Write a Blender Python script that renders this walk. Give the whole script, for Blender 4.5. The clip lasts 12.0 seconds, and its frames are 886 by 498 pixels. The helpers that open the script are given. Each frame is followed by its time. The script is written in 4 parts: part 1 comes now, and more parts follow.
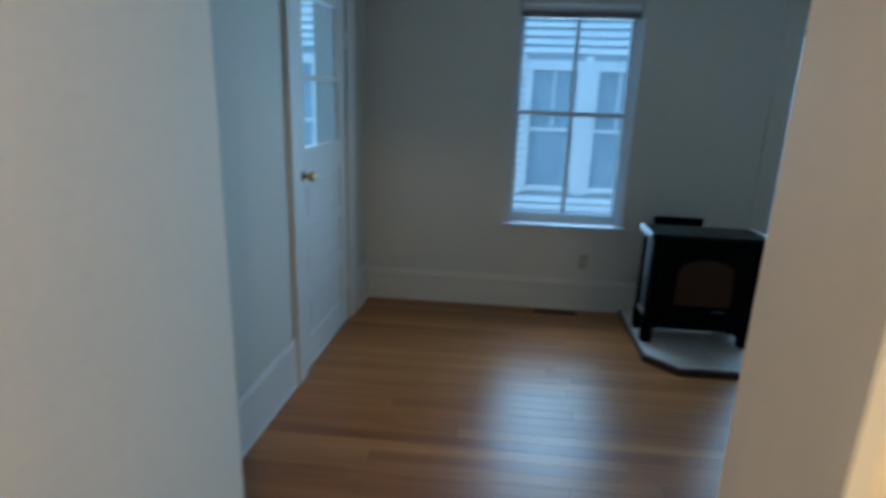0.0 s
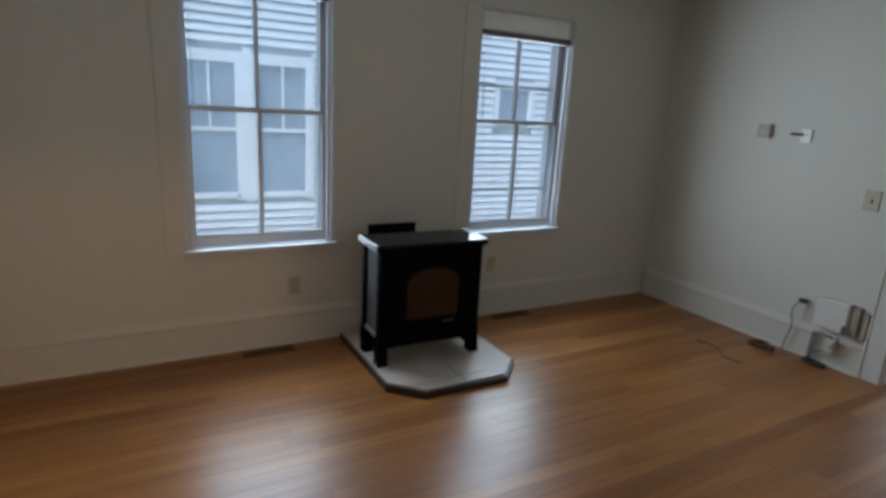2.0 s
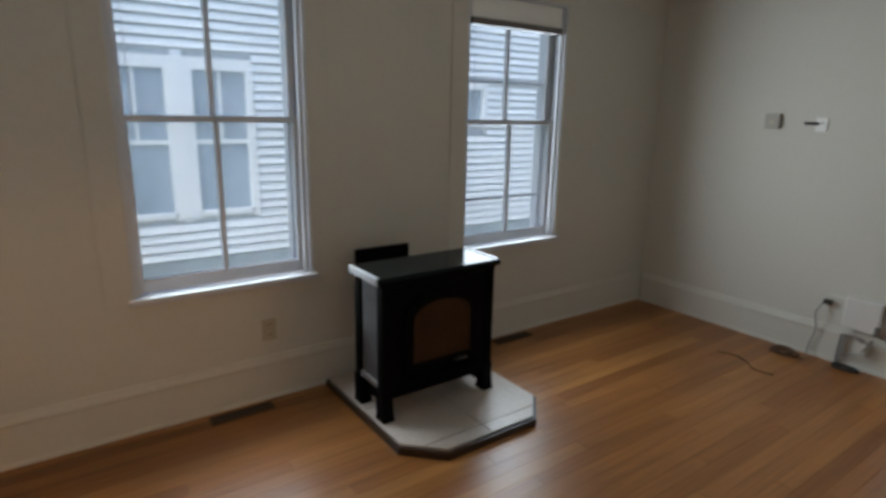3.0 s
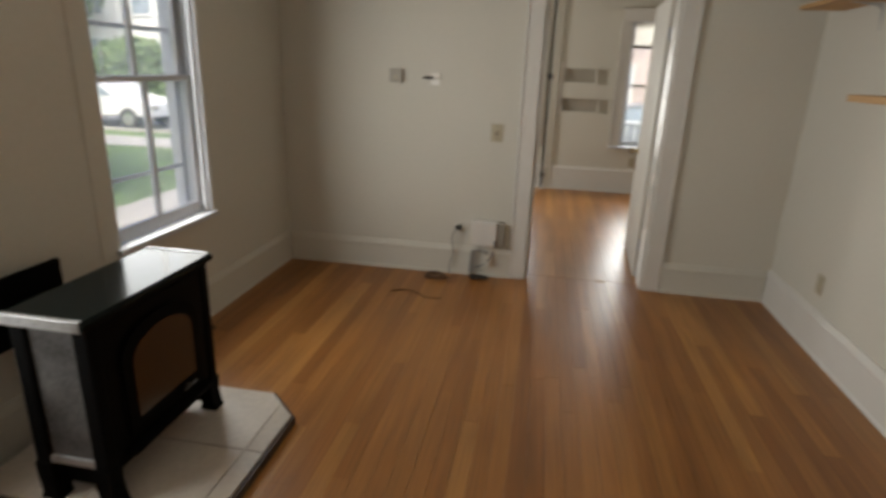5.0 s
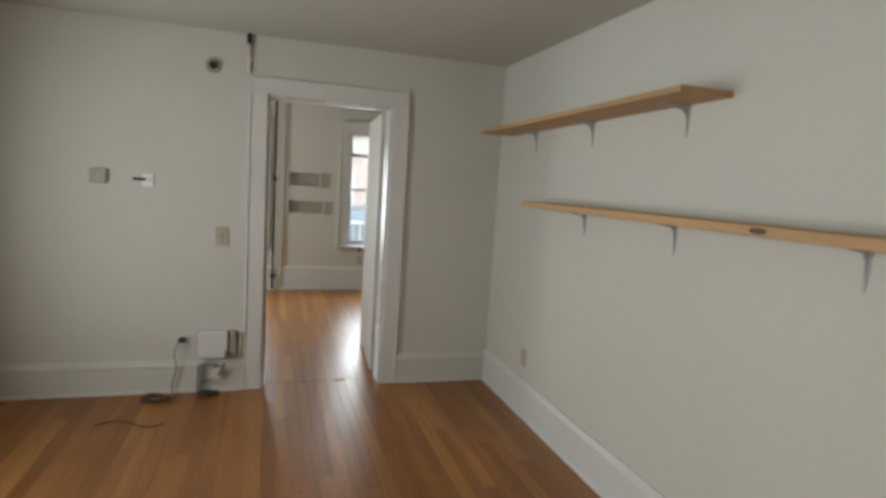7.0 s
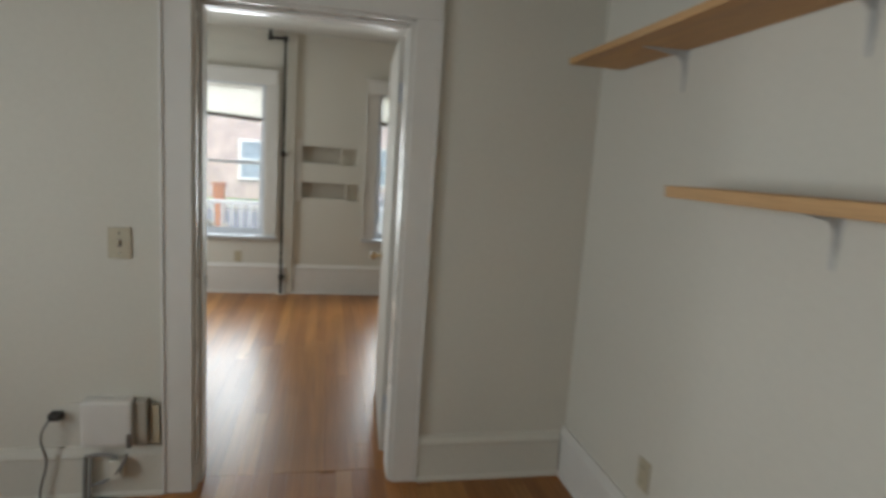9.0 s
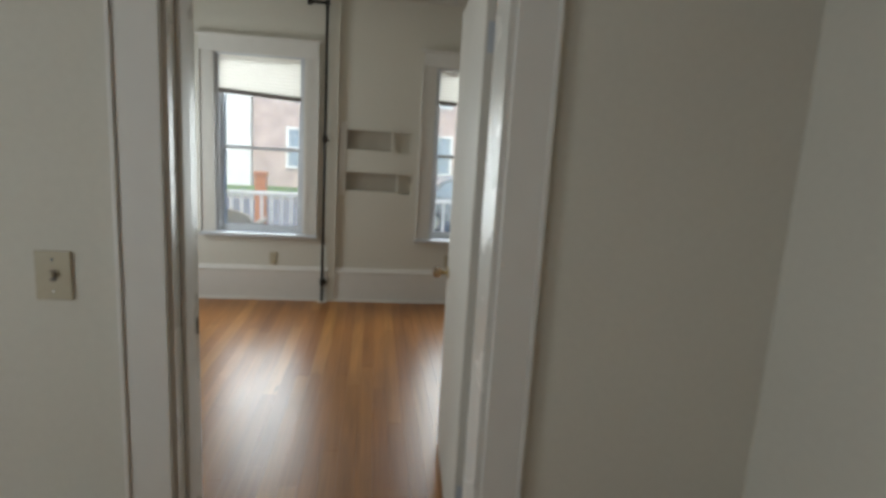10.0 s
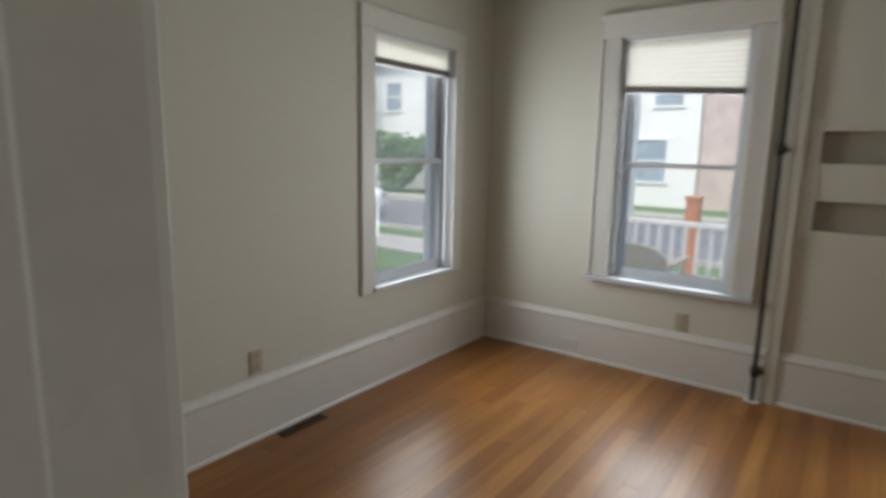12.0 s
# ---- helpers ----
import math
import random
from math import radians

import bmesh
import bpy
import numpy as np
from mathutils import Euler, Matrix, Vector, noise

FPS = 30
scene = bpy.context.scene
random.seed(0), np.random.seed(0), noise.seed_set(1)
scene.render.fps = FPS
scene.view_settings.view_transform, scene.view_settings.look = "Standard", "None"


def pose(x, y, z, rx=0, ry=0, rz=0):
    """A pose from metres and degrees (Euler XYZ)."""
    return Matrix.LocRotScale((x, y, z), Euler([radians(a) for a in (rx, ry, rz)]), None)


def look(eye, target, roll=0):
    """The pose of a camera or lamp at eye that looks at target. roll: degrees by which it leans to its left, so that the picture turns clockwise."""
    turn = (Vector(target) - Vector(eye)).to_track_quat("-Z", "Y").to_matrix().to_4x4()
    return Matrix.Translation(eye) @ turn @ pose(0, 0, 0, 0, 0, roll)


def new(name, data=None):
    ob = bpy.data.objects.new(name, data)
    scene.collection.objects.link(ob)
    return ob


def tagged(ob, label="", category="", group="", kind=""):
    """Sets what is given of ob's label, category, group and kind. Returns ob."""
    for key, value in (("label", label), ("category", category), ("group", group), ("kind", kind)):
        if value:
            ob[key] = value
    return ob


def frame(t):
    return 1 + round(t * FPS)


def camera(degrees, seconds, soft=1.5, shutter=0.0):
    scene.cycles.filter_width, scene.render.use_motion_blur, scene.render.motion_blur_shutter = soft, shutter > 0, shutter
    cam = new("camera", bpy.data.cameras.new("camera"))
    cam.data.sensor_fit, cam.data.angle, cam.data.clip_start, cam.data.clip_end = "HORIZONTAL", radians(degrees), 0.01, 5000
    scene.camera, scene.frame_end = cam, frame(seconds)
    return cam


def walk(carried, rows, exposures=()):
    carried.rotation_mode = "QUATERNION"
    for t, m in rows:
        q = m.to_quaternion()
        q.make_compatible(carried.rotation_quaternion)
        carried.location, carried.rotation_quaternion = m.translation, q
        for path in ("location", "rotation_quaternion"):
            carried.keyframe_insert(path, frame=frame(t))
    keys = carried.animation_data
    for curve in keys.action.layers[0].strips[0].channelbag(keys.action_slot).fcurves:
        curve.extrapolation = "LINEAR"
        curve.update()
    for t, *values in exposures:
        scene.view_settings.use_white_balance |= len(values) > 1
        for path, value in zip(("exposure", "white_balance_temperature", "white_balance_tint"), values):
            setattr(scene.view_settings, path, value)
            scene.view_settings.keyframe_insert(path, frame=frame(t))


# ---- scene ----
cam = camera(76.1, 12.0, soft=3.4, shutter=0.5)
PATH = [
    (0, (0.447, -3.678, 1.511), (-1.473, -3.85, 0.977), 2.0),
    (0.5, (0.24, -3.75, 1.505), (-1.687, -3.501, 1.033), 1.7),
    (1, (0.083, -3.776, 1.477), (-1.73, -3.155, 0.905), 1.5),
    (1.5, (-0.09, -3.829, 1.486), (-1.854, -2.989, 1.062), 2.8),
    (2, (-0.253, -3.833, 1.476), (-1.947, -2.89, 0.986), 3.2),
    (2.5, (-0.531, -3.838, 1.459), (-2.222, -2.878, 0.993), 2.1),
    (4.3, (-1.524, -3.989, 1.448), (-2.291, -2.247, 0.833), 3.0),
    (4.5, (-1.548, -4.017, 1.462), (-2.187, -2.226, 0.841), 3.2),
    (5, (-1.641, -4.045, 1.496), (-1.952, -2.167, 0.884), 2.1),
    (5.5, (-1.658, -4.078, 1.488), (-1.657, -2.155, 0.936), 2.4),
    (6, (-1.648, -4.078, 1.517), (-1.336, -2.157, 1.057), 3.4),
    (6.5, (-1.62, -4.098, 1.512), (-1.088, -2.195, 1.2), 4.2),
    (7, (-1.649, -4.042, 1.513), (-1.064, -2.143, 1.283), 3.6),
    (7.2, (-1.641, -3.986, 1.504), (-1.079, -2.081, 1.276), 3.2),
    (8.8, (-1.243, -2.554, 1.443), (-0.736, -0.656, 1.068), 2.8),
    (9, (-1.167, -2.402, 1.462), (-0.76, -0.468, 1.16), 3.8),
    (9.5, (-1.214, -1.894, 1.41), (-0.905, 0.058, 1.103), 5.6),
    (10, (-1.177, -1.474, 1.437), (-0.928, 0.478, 1.082), 3.4),
    (10.5, (-1.204, -0.993, 1.443), (-1.213, 0.979, 1.112), 2.9),
    (11, (-1.203, -0.597, 1.376), (-1.44, 1.366, 1.078), 2.3),
    (11.5, (-1.161, -0.258, 1.415), (-1.964, 1.551, 1.125), 1.9),
    (12, (-1.249, -0.01, 1.395), (-2.409, 1.583, 1.054), 1.1),
]
rows = [(t, look(eye, target, roll)) for t, eye, target, roll in PATH]
EXPOSURES = [(0.0, 0.84, 4050, -11), (0.7, 1.06, 4500, -7), (1.5, 1.16, 5400, 2), (2.5, 1.20, 5600, 5), (4.5, 1.36, 7300, 11),
             (7.0, 1.48, 6500, 7), (9.0, 1.24, 6500, 6), (10.0, 1.04, 6500, 5), (10.5, 0.90, 6700, 9), (12.0, 0.82, 6600, 8)]
walk(cam, rows, EXPOSURES)

# ---- light ----
world = bpy.data.worlds.new("overcast_sky")
scene.world = world
world.use_nodes = True
wn = world.node_tree
sky = wn.nodes.new("ShaderNodeTexSky")
sky.sky_type, sky.sun_disc = "NISHITA", False
sky.sun_elevation, sky.sun_rotation = radians(58), radians(176)
sky.dust_density, sky.air_density = 4.0, 1.0
wn.nodes["Background"].inputs["Strength"].default_value = 0.15
wn.links.new(sky.outputs["Color"], wn.nodes["Background"].inputs["Color"])
sun_data = bpy.data.lights.new("sun", "SUN")
sun_data.energy, sun_data.angle, sun_data.color = 1.5, radians(38), (1.0, 0.97, 0.92)
sun = new("sun", sun_data)
sun.matrix_world = look((1, -16, 26), (0, 0, 0))


SKY_W, SKY_R2 = 8.6, 11.0


def daylight(name, x, y, z, rz, wide, high, watts):
    """Sky light entering through one window opening."""
    data = bpy.data.lights.new(name, "AREA")
    data.shape, data.size, data.size_y = "RECTANGLE", wide, high
    data.energy, data.color, data.spread = watts, (0.90, 0.96, 1.0), radians(160)
    ob = new(name, data)
    ob.matrix_world = pose(x, y, z, -90, 0, rz)


daylight("window_daylight", -3.588, -3.19, 1.33, 90, 0.70, 1.34, SKY_W)
daylight("window_daylight", -3.588, -1.425, 1.30, 90, 0.68, 1.28, SKY_W)
daylight("window_daylight", -3.518, 2.745, 1.315, 90, 0.66, 1.34, SKY_R2)
daylight("window_daylight", -2.162, 3.643, 1.34, 0, 0.64, 1.40, SKY_R2)
daylight("window_daylight", -0.326, 3.643, 1.34, 0, 0.60, 1.40, SKY_R2)
daylight("porch_daylight", -3.75, -5.44, 1.45, 90, 0.9, 1.25, 7.0)
hall_data = bpy.data.lights.new("hall_lamp", "POINT")
hall_data.energy, hall_data.color, hall_data.shadow_soft_size = 27, (1.0, 0.56, 0.25), 0.05
hall_light = new("hall_lamp_bulb", hall_data)
hall_light.matrix_world = pose(1.05, -3.60, 2.24)

# ---- materials ----


def mat(name, color, rough=0.5, metal=0.0, vary=0.08, big=1.5, fine=60.0, bump=0.05, coat=0.0, rough_vary=0.1, stretch=(1, 1, 1), rand=0.0, hue=0.0, spec=0.5):
    m = bpy.data.materials.new(name)
    m.use_nodes = True
    nt = m.node_tree
    N, L = nt.nodes.new, nt.links.new
    b = nt.nodes["Principled BSDF"]
    co = N("ShaderNodeTexCoord")
    mp = N("ShaderNodeMapping")
    mp.inputs["Scale"].default_value = stretch
    L(co.outputs["Object"], mp.inputs["Vector"])
    n1, n2 = N("ShaderNodeTexNoise"), N("ShaderNodeTexNoise")
    n1.inputs["Scale"].default_value, n2.inputs["Scale"].default_value = big, fine
    n1.inputs["Detail"].default_value, n2.inputs["Detail"].default_value = 4, 3
    L(mp.outputs["Vector"], n1.inputs["Vector"])
    L(mp.outputs["Vector"], n2.inputs["Vector"])
    mix = N("ShaderNodeMath")
    mix.operation = "MULTIPLY_ADD"
    mix.inputs[1].default_value = 0.6
    L(n1.outputs["Fac"], mix.inputs[0])
    half = N("ShaderNodeMath")
    half.operation = "MULTIPLY"
    half.inputs[1].default_value = 0.4
    L(n2.outputs["Fac"], half.inputs[0])
    L(half.outputs[0], mix.inputs[2])
    fac = mix.outputs[0]
    rng = N("ShaderNodeMapRange")
    rng.inputs["From Min"].default_value, rng.inputs["From Max"].default_value = 0.3, 0.7
    rng.inputs["To Min"].default_value, rng.inputs["To Max"].default_value = 1 - vary * 1.6, 1 + vary
    L(fac, rng.inputs["Value"])
    hsv = N("ShaderNodeHueSaturation")
    hsv.inputs["Color"].default_value = (*color, 1)
    val = rng.outputs["Result"]
    if rand:
        info = N("ShaderNodeObjectInfo")
        r2 = N("ShaderNodeMapRange")
        r2.inputs["To Min"].default_value, r2.inputs["To Max"].default_value = 1 - rand, 1 + rand
        L(info.outputs["Random"], r2.inputs["Value"])
        mul = N("ShaderNodeMath")
        mul.operation = "MULTIPLY"
        L(val, mul.inputs[0])
        L(r2.outputs["Result"], mul.inputs[1])
        val = mul.outputs[0]
        if hue:
            r3 = N("ShaderNodeMapRange")
            r3.inputs["To Min"].default_value, r3.inputs["To Max"].default_value = 0.5 - hue, 0.5 + hue
            w = N("ShaderNodeMath")
            w.operation = "FRACT"
            w5 = N("ShaderNodeMath")
            w5.operation = "MULTIPLY"
            w5.inputs[1].default_value = 7.3
            L(info.outputs["Random"], w5.inputs[0])
            L(w5.outputs[0], w.inputs[0])
            L(w.outputs[0], r3.inputs["Value"])
            L(r3.outputs["Result"], hsv.inputs["Hue"])
    L(val, hsv.inputs["Value"])
    L(hsv.outputs["Color"], b.inputs["Base Color"])
    rr = N("ShaderNodeMapRange")
    rr.inputs["From Min"].default_value, rr.inputs["From Max"].default_value = 0.3, 0.7
    rr.inputs["To Min"].default_value, rr.inputs["To Max"].default_value = max(rough - rough_vary, 0.02), min(rough + rough_vary, 1)
    L(n1.outputs["Fac"], rr.inputs["Value"])
    L(rr.outputs["Result"], b.inputs["Roughness"])
    b.inputs["Metallic"].default_value = metal
    b.inputs["Specular IOR Level"].default_value = spec
    b.inputs["Coat Weight"].default_value = coat
    b.inputs["Coat Roughness"].default_value = 0.2
    if bump:
        bp = N("ShaderNodeBump")
        bp.inputs["Strength"].default_value, bp.inputs["Distance"].default_value = bump, 0.004
        L(n2.outputs["Fac"], bp.inputs["Height"])
        L(bp.outputs["Normal"], b.inputs["Normal"])
    return m


def glass_mat(name, gloss=0.06, tint=(1, 1, 1), rough=0.01, haze=0.0):
    m = bpy.data.materials.new(name)
    m.use_nodes = True
    nt = m.node_tree
    for n in list(nt.nodes):
        if n.type != "OUTPUT_MATERIAL":
            nt.nodes.remove(n)
    tr, gl, mx = nt.nodes.new("ShaderNodeBsdfTransparent"), nt.nodes.new("ShaderNodeBsdfGlossy"), nt.nodes.new("ShaderNodeMixShader")
    tr.inputs["Color"].default_value = (*tint, 1)
    gl.inputs["Roughness"].default_value = rough
    mx.inputs["Fac"].default_value = gloss
    nt.links.new(tr.outputs[0], mx.inputs[1])
    nt.links.new(gl.outputs[0], mx.inputs[2])
    last = mx
    if haze:
        # a milky translucent veil put in for the haze of window glare
        sc, m2 = nt.nodes.new("ShaderNodeBsdfTranslucent"), nt.nodes.new("ShaderNodeMixShader")
        sc.inputs["Color"].default_value = (0.80, 0.87, 0.95, 1)
        m2.inputs["Fac"].default_value = haze
        nt.links.new(mx.outputs[0], m2.inputs[1])
        nt.links.new(sc.outputs[0], m2.inputs[2])
        last = m2
    nt.links.new(last.outputs[0], nt.nodes["Material Output"].inputs["Surface"])
    return m


def cloth_mat(name, color, sheer):
    m = mat(name, color, 0.9, 0, 0.04, 2, 200, 0.1)
    nt = m.node_tree
    b = nt.nodes["Principled BSDF"]
    tl, mx = nt.nodes.new("ShaderNodeBsdfTranslucent"), nt.nodes.new("ShaderNodeMixShader")
    tl.inputs["Color"].default_value = (*color, 1)
    mx.inputs["Fac"].default_value = sheer
    nt.links.new(b.outputs[0], mx.inputs[1])
    nt.links.new(tl.outputs[0], mx.inputs[2])
    nt.links.new(mx.outputs[0], nt.nodes["Material Output"].inputs["Surface"])
    return m


def oak_mat(name):
    """Varnished strip oak: each board its own tone, long grain, worn and stained patches."""
    m = bpy.data.materials.new(name)
    m.use_nodes = True
    nt = m.node_tree
    N, L = nt.nodes.new, nt.links.new
    b = nt.nodes["Principled BSDF"]
    pos, info = N("ShaderNodeNewGeometry"), N("ShaderNodeObjectInfo")

    def noise_at(scale, stretch, detail, shift=0.0):
        mp, n = N("ShaderNodeMapping"), N("ShaderNodeTexNoise")
        mp.inputs["Scale"].default_value, mp.inputs["Location"].default_value = stretch, (shift, shift * 0.7, 0)
        n.inputs["Scale"].default_value, n.inputs["Detail"].default_value = scale, detail
        L(pos.outputs["Position"], mp.inputs["Vector"])
        L(mp.outputs["Vector"], n.inputs["Vector"])
        return n.outputs["Fac"]

    def ranged(value, f0, f1, t0, t1):
        r = N("ShaderNodeMapRange")
        for k, v in (("From Min", f0), ("From Max", f1), ("To Min", t0), ("To Max", t1)):
            r.inputs[k].default_value = v
        L(value, r.inputs["Value"])
        return r.outputs["Result"]

    def times(p, q):
        k = N("ShaderNodeMath")
        k.operation = "MULTIPLY"
        L(p, k.inputs[0])
        L(q, k.inputs[1])
        return k.outputs[0]

    ramp = N("ShaderNodeValToRGB")
    els = ramp.color_ramp.elements
    els[0].position, els[0].color = 0.0, (0.225, 0.083, 0.019, 1)
    els[1].position, els[1].color = 1.0, (0.385, 0.175, 0.048, 1)
    for p, c in ((0.22, (0.270, 0.105, 0.025, 1)), (0.78, (0.325, 0.135, 0.034, 1))):
        e = els.new(p)
        e.color = c
    L(info.outputs["Random"], ramp.inputs["Fac"])
    grain = ranged(noise_at(1.0, (90, 2.2, 90), 4), 0.3, 0.7, 0.80, 1.16)
    streak = ranged(noise_at(1.0, (14, 0.8, 14), 3, 3.1), 0.3, 0.7, 0.84, 1.12)
    patch = ranged(noise_at(1.0, (1.1, 0.8, 1.0), 3, 7.7), 0.25, 0.75, 0.72, 1.20)
    hsv = N("ShaderNodeHueSaturation")
    L(ramp.outputs["Color"], hsv.inputs["Color"])
    L(times(times(grain, streak), patch), hsv.inputs["Value"])
    L(hsv.outputs["Color"], b.inputs["Base Color"])
    wear = noise_at(1.0, (2.6, 1.3, 2.0), 3, 12.3)
    L(ranged(wear, 0.25, 0.75, 0.295, 0.385), b.inputs["Roughness"])
    b.inputs["Specular IOR Level"].default_value = 0.5
    bp = N("ShaderNodeBump")
    bp.inputs["Strength"].default_value, bp.inputs["Distance"].default_value = 0.12, 0.003
    L(noise_at(1.0, (30, 5.0, 30), 2, 5.0), bp.inputs["Height"])
    L(bp.outputs["Normal"], b.inputs["Normal"])
    return m


M = dict(
    wall=mat("wall_paint", (0.56, 0.536, 0.472), 0.75, 0, 0.035, 0.9, 45, 0.12),
    hall=mat("hall_paint", (0.72, 0.64, 0.52), 0.8, 0, 0.04, 1.2, 45, 0.1),
    ceil=mat("ceiling_paint", (0.50, 0.48, 0.43), 0.85, 0, 0.03, 0.8, 50, 0.1),
    trim=mat("trim_gloss_paint", (0.62, 0.60, 0.565), 0.46, 0, 0.03, 1.0, 12, 0.03, 0.0, 0.08),
    door=mat("door_eggshell_paint", (0.54, 0.51, 0.46), 0.68, 0, 0.03, 1.0, 12, 0.03, spec=0.2),
    jamb=mat("jamb_gloss_paint", (0.60, 0.58, 0.54), 0.27, 0, 0.04, 3.0, 25, 0.05, 0.0, 0.05, spec=0.27),
    sash=mat("sash_paint", (0.52, 0.535, 0.56), 0.4, 0, 0.05, 3.0, 60, 0.05),
    track=mat("window_track_grey", (0.42, 0.44, 0.48), 0.5, 0.2, 0.05, 4, 60, 0.05),
    oak=oak_mat("varnished_oak"),
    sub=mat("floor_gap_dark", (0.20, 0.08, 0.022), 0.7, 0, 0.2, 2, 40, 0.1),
    pine=mat("raw_pine", (0.47, 0.275, 0.12), 0.6, 0, 0.16, 1.5, 14, 0.1, 0, 0.08, (12, 0.8, 12)),
    knot=mat("dark_knot", (0.10, 0.05, 0.025), 0.6),
    black=mat("black_enamel", (0.003, 0.003, 0.003), 0.42, 0, 0.2, 4, 50, 0.06, 0.0, spec=0.04),
    iron=mat("cast_iron", (0.003, 0.003, 0.003), 0.65, 0.0, 0.25, 4, 90, 0.3, spec=0.04),
    blacktop=mat("polished_black_enamel", (0.006, 0.009, 0.009), 0.13, 0, 0.2, 4, 50, 0.02, 0.0, 0.05, spec=0.07),
    stoveside=mat("brushed_grey_steel", (0.075, 0.074, 0.074), 0.5, 0.2, 0.5, 9, 80, 0.25),
    wornsteel=mat("worn_bright_steel", (0.34, 0.34, 0.34), 0.35, 0.6, 0.3, 14, 90, 0.2),
    stoveglass=mat("smoked_ceramic_glass", (0.030, 0.015, 0.008), 0.16, 0, 0.1, 4, 40, 0.0, 0.0, 0.03, spec=0.4),
    steel=mat("bright_steel", (0.62, 0.62, 0.62), 0.22, 1.0, 0.08, 5, 60, 0.03),
    brass=mat("worn_brass", (0.55, 0.42, 0.20), 0.3, 1.0, 0.15, 6, 60, 0.05),
    tile=mat("pale_stone_tile", (0.50, 0.44, 0.38), 0.42, 0, 0.09, 5, 40, 0.08, 0.1, 0.08, (1, 1, 1), 0.06),
    grout=mat("grout", (0.40, 0.35, 0.30), 0.9, 0, 0.1, 10, 80, 0.2),
    edge=mat("dark_wood_edging", (0.035, 0.02, 0.013), 0.4, 0, 0.25, 3, 40, 0.1),
    putty=mat("putty_plastic_niche_shade", (0.34, 0.31, 0.26), 0.5, 0, 0.05, 8, 60, 0.02),
    ivory=mat("ivory_plastic", (0.42, 0.37, 0.27), 0.4, 0, 0.05, 8, 60, 0.02),
    white=mat("white_plastic", (0.78, 0.77, 0.73), 0.4, 0, 0.04, 8, 60, 0.02),
    bracket=mat("grey_enamelled_steel", (0.42, 0.42, 0.41), 0.45, 0, 0.08, 8, 60, 0.03),
    slot=mat("dark_slot", (0.03, 0.027, 0.025), 0.6),
    cable=mat("grey_cable", (0.20, 0.19, 0.18), 0.5),
    dark=mat("dark_rubber", (0.025, 0.022, 0.02), 0.6),
    pipe=mat("black_pipe", (0.03, 0.028, 0.026), 0.45, 0.5, 0.25, 6, 60, 0.15),
    rail=mat("shade_rail_brown", (0.13, 0.11, 0.10), 0.5, 0, 0.1, 6, 60, 0.05),
    shade=cloth_mat("pleated_shade_cloth", (0.88, 0.85, 0.79), 0.075),
    slat=cloth_mat("blind_slat", (0.80, 0.82, 0.84), 0.09),
    glass=glass_mat("window_glass", 0.05, (0.97, 0.985, 1.0), 0.01, 0.12),
    knobglass=glass_mat("glass_knob", 0.22, (0.70, 0.55, 0.36), 0.08),
    vent=mat("brown_floor_register", (0.09, 0.055, 0.03), 0.45, 0.5),
    siding=mat("white_clapboard_paint", (0.82, 0.84, 0.84), 0.6, 0, 0.05, 1.0, 30, 0.1, 0, 0.08, (1, 1, 1), 0.03),
    outtrim=mat("white_outside_trim", (0.84, 0.85, 0.85), 0.55, 0, 0.04, 1.5, 40, 0.08),
    # outside panes carry the sky's reflection in their base colour
    outpane=mat("sky_tinted_outside_pane", (0.34, 0.41, 0.48), 0.10, 0, 0.2, 1.2, 5, 0.0),
    lapshadow=mat("siding_shadow_grey", (0.45, 0.48, 0.50), 0.9, 0, 0.1, 2, 30, 0.1),
    roof=mat("grey_shingle", (0.26, 0.25, 0.25), 0.9, 0, 0.2, 2, 30, 0.3),
    grass=mat("lawn_grass", (0.12, 0.20, 0.06), 0.9, 0, 0.35, 1.2, 22, 0.5),
    path=mat("concrete_path", (0.42, 0.40, 0.37), 0.9, 0, 0.1, 1.5, 30, 0.2),
    road=mat("asphalt", (0.17, 0.17, 0.18), 0.85, 0, 0.15, 1.0, 60, 0.3),
    brick=mat("pale_brick_wall", (0.58, 0.47, 0.43), 0.85, 0, 0.2, 2, 20, 0.3),
    beige=mat("beige_siding", (0.64, 0.60, 0.52), 0.7, 0, 0.06, 1, 30, 0.1),
    post=mat("stained_cedar_post", (0.50, 0.19, 0.065), 0.6, 0, 0.15, 2, 20, 0.1, 0, 0.1, (8, 8, 0.8)),
    leaf=mat("leaf_green", (0.16, 0.25, 0.10), 0.6, 0, 0.35, 2.5, 20, 0.1),
    bark=mat("bark", (0.12, 0.09, 0.065), 0.9, 0, 0.2, 4, 30, 0.4),
    carwhite=mat("white_car_paint", (0.78, 0.79, 0.80), 0.25, 0, 0.02, 1, 20, 0, 0.6),
    cargrey=mat("silver_car_paint", (0.30, 0.32, 0.35), 0.28, 0.5, 0.03, 1, 20, 0, 0.6),
    tyre=mat("tyre_rubber", (0.02, 0.02, 0.02), 0.8),
    cushion=mat("tan_wicker", (0.72, 0.60, 0.42), 0.8, 0, 0.15, 5, 40, 0.3),
    porch=mat("grey_porch_boards", (0.30, 0.30, 0.30), 0.7, 0, 0.12, 2, 20, 0.1, 0, 0.08, (10, 1, 10)),
)

# ---- building helpers ----


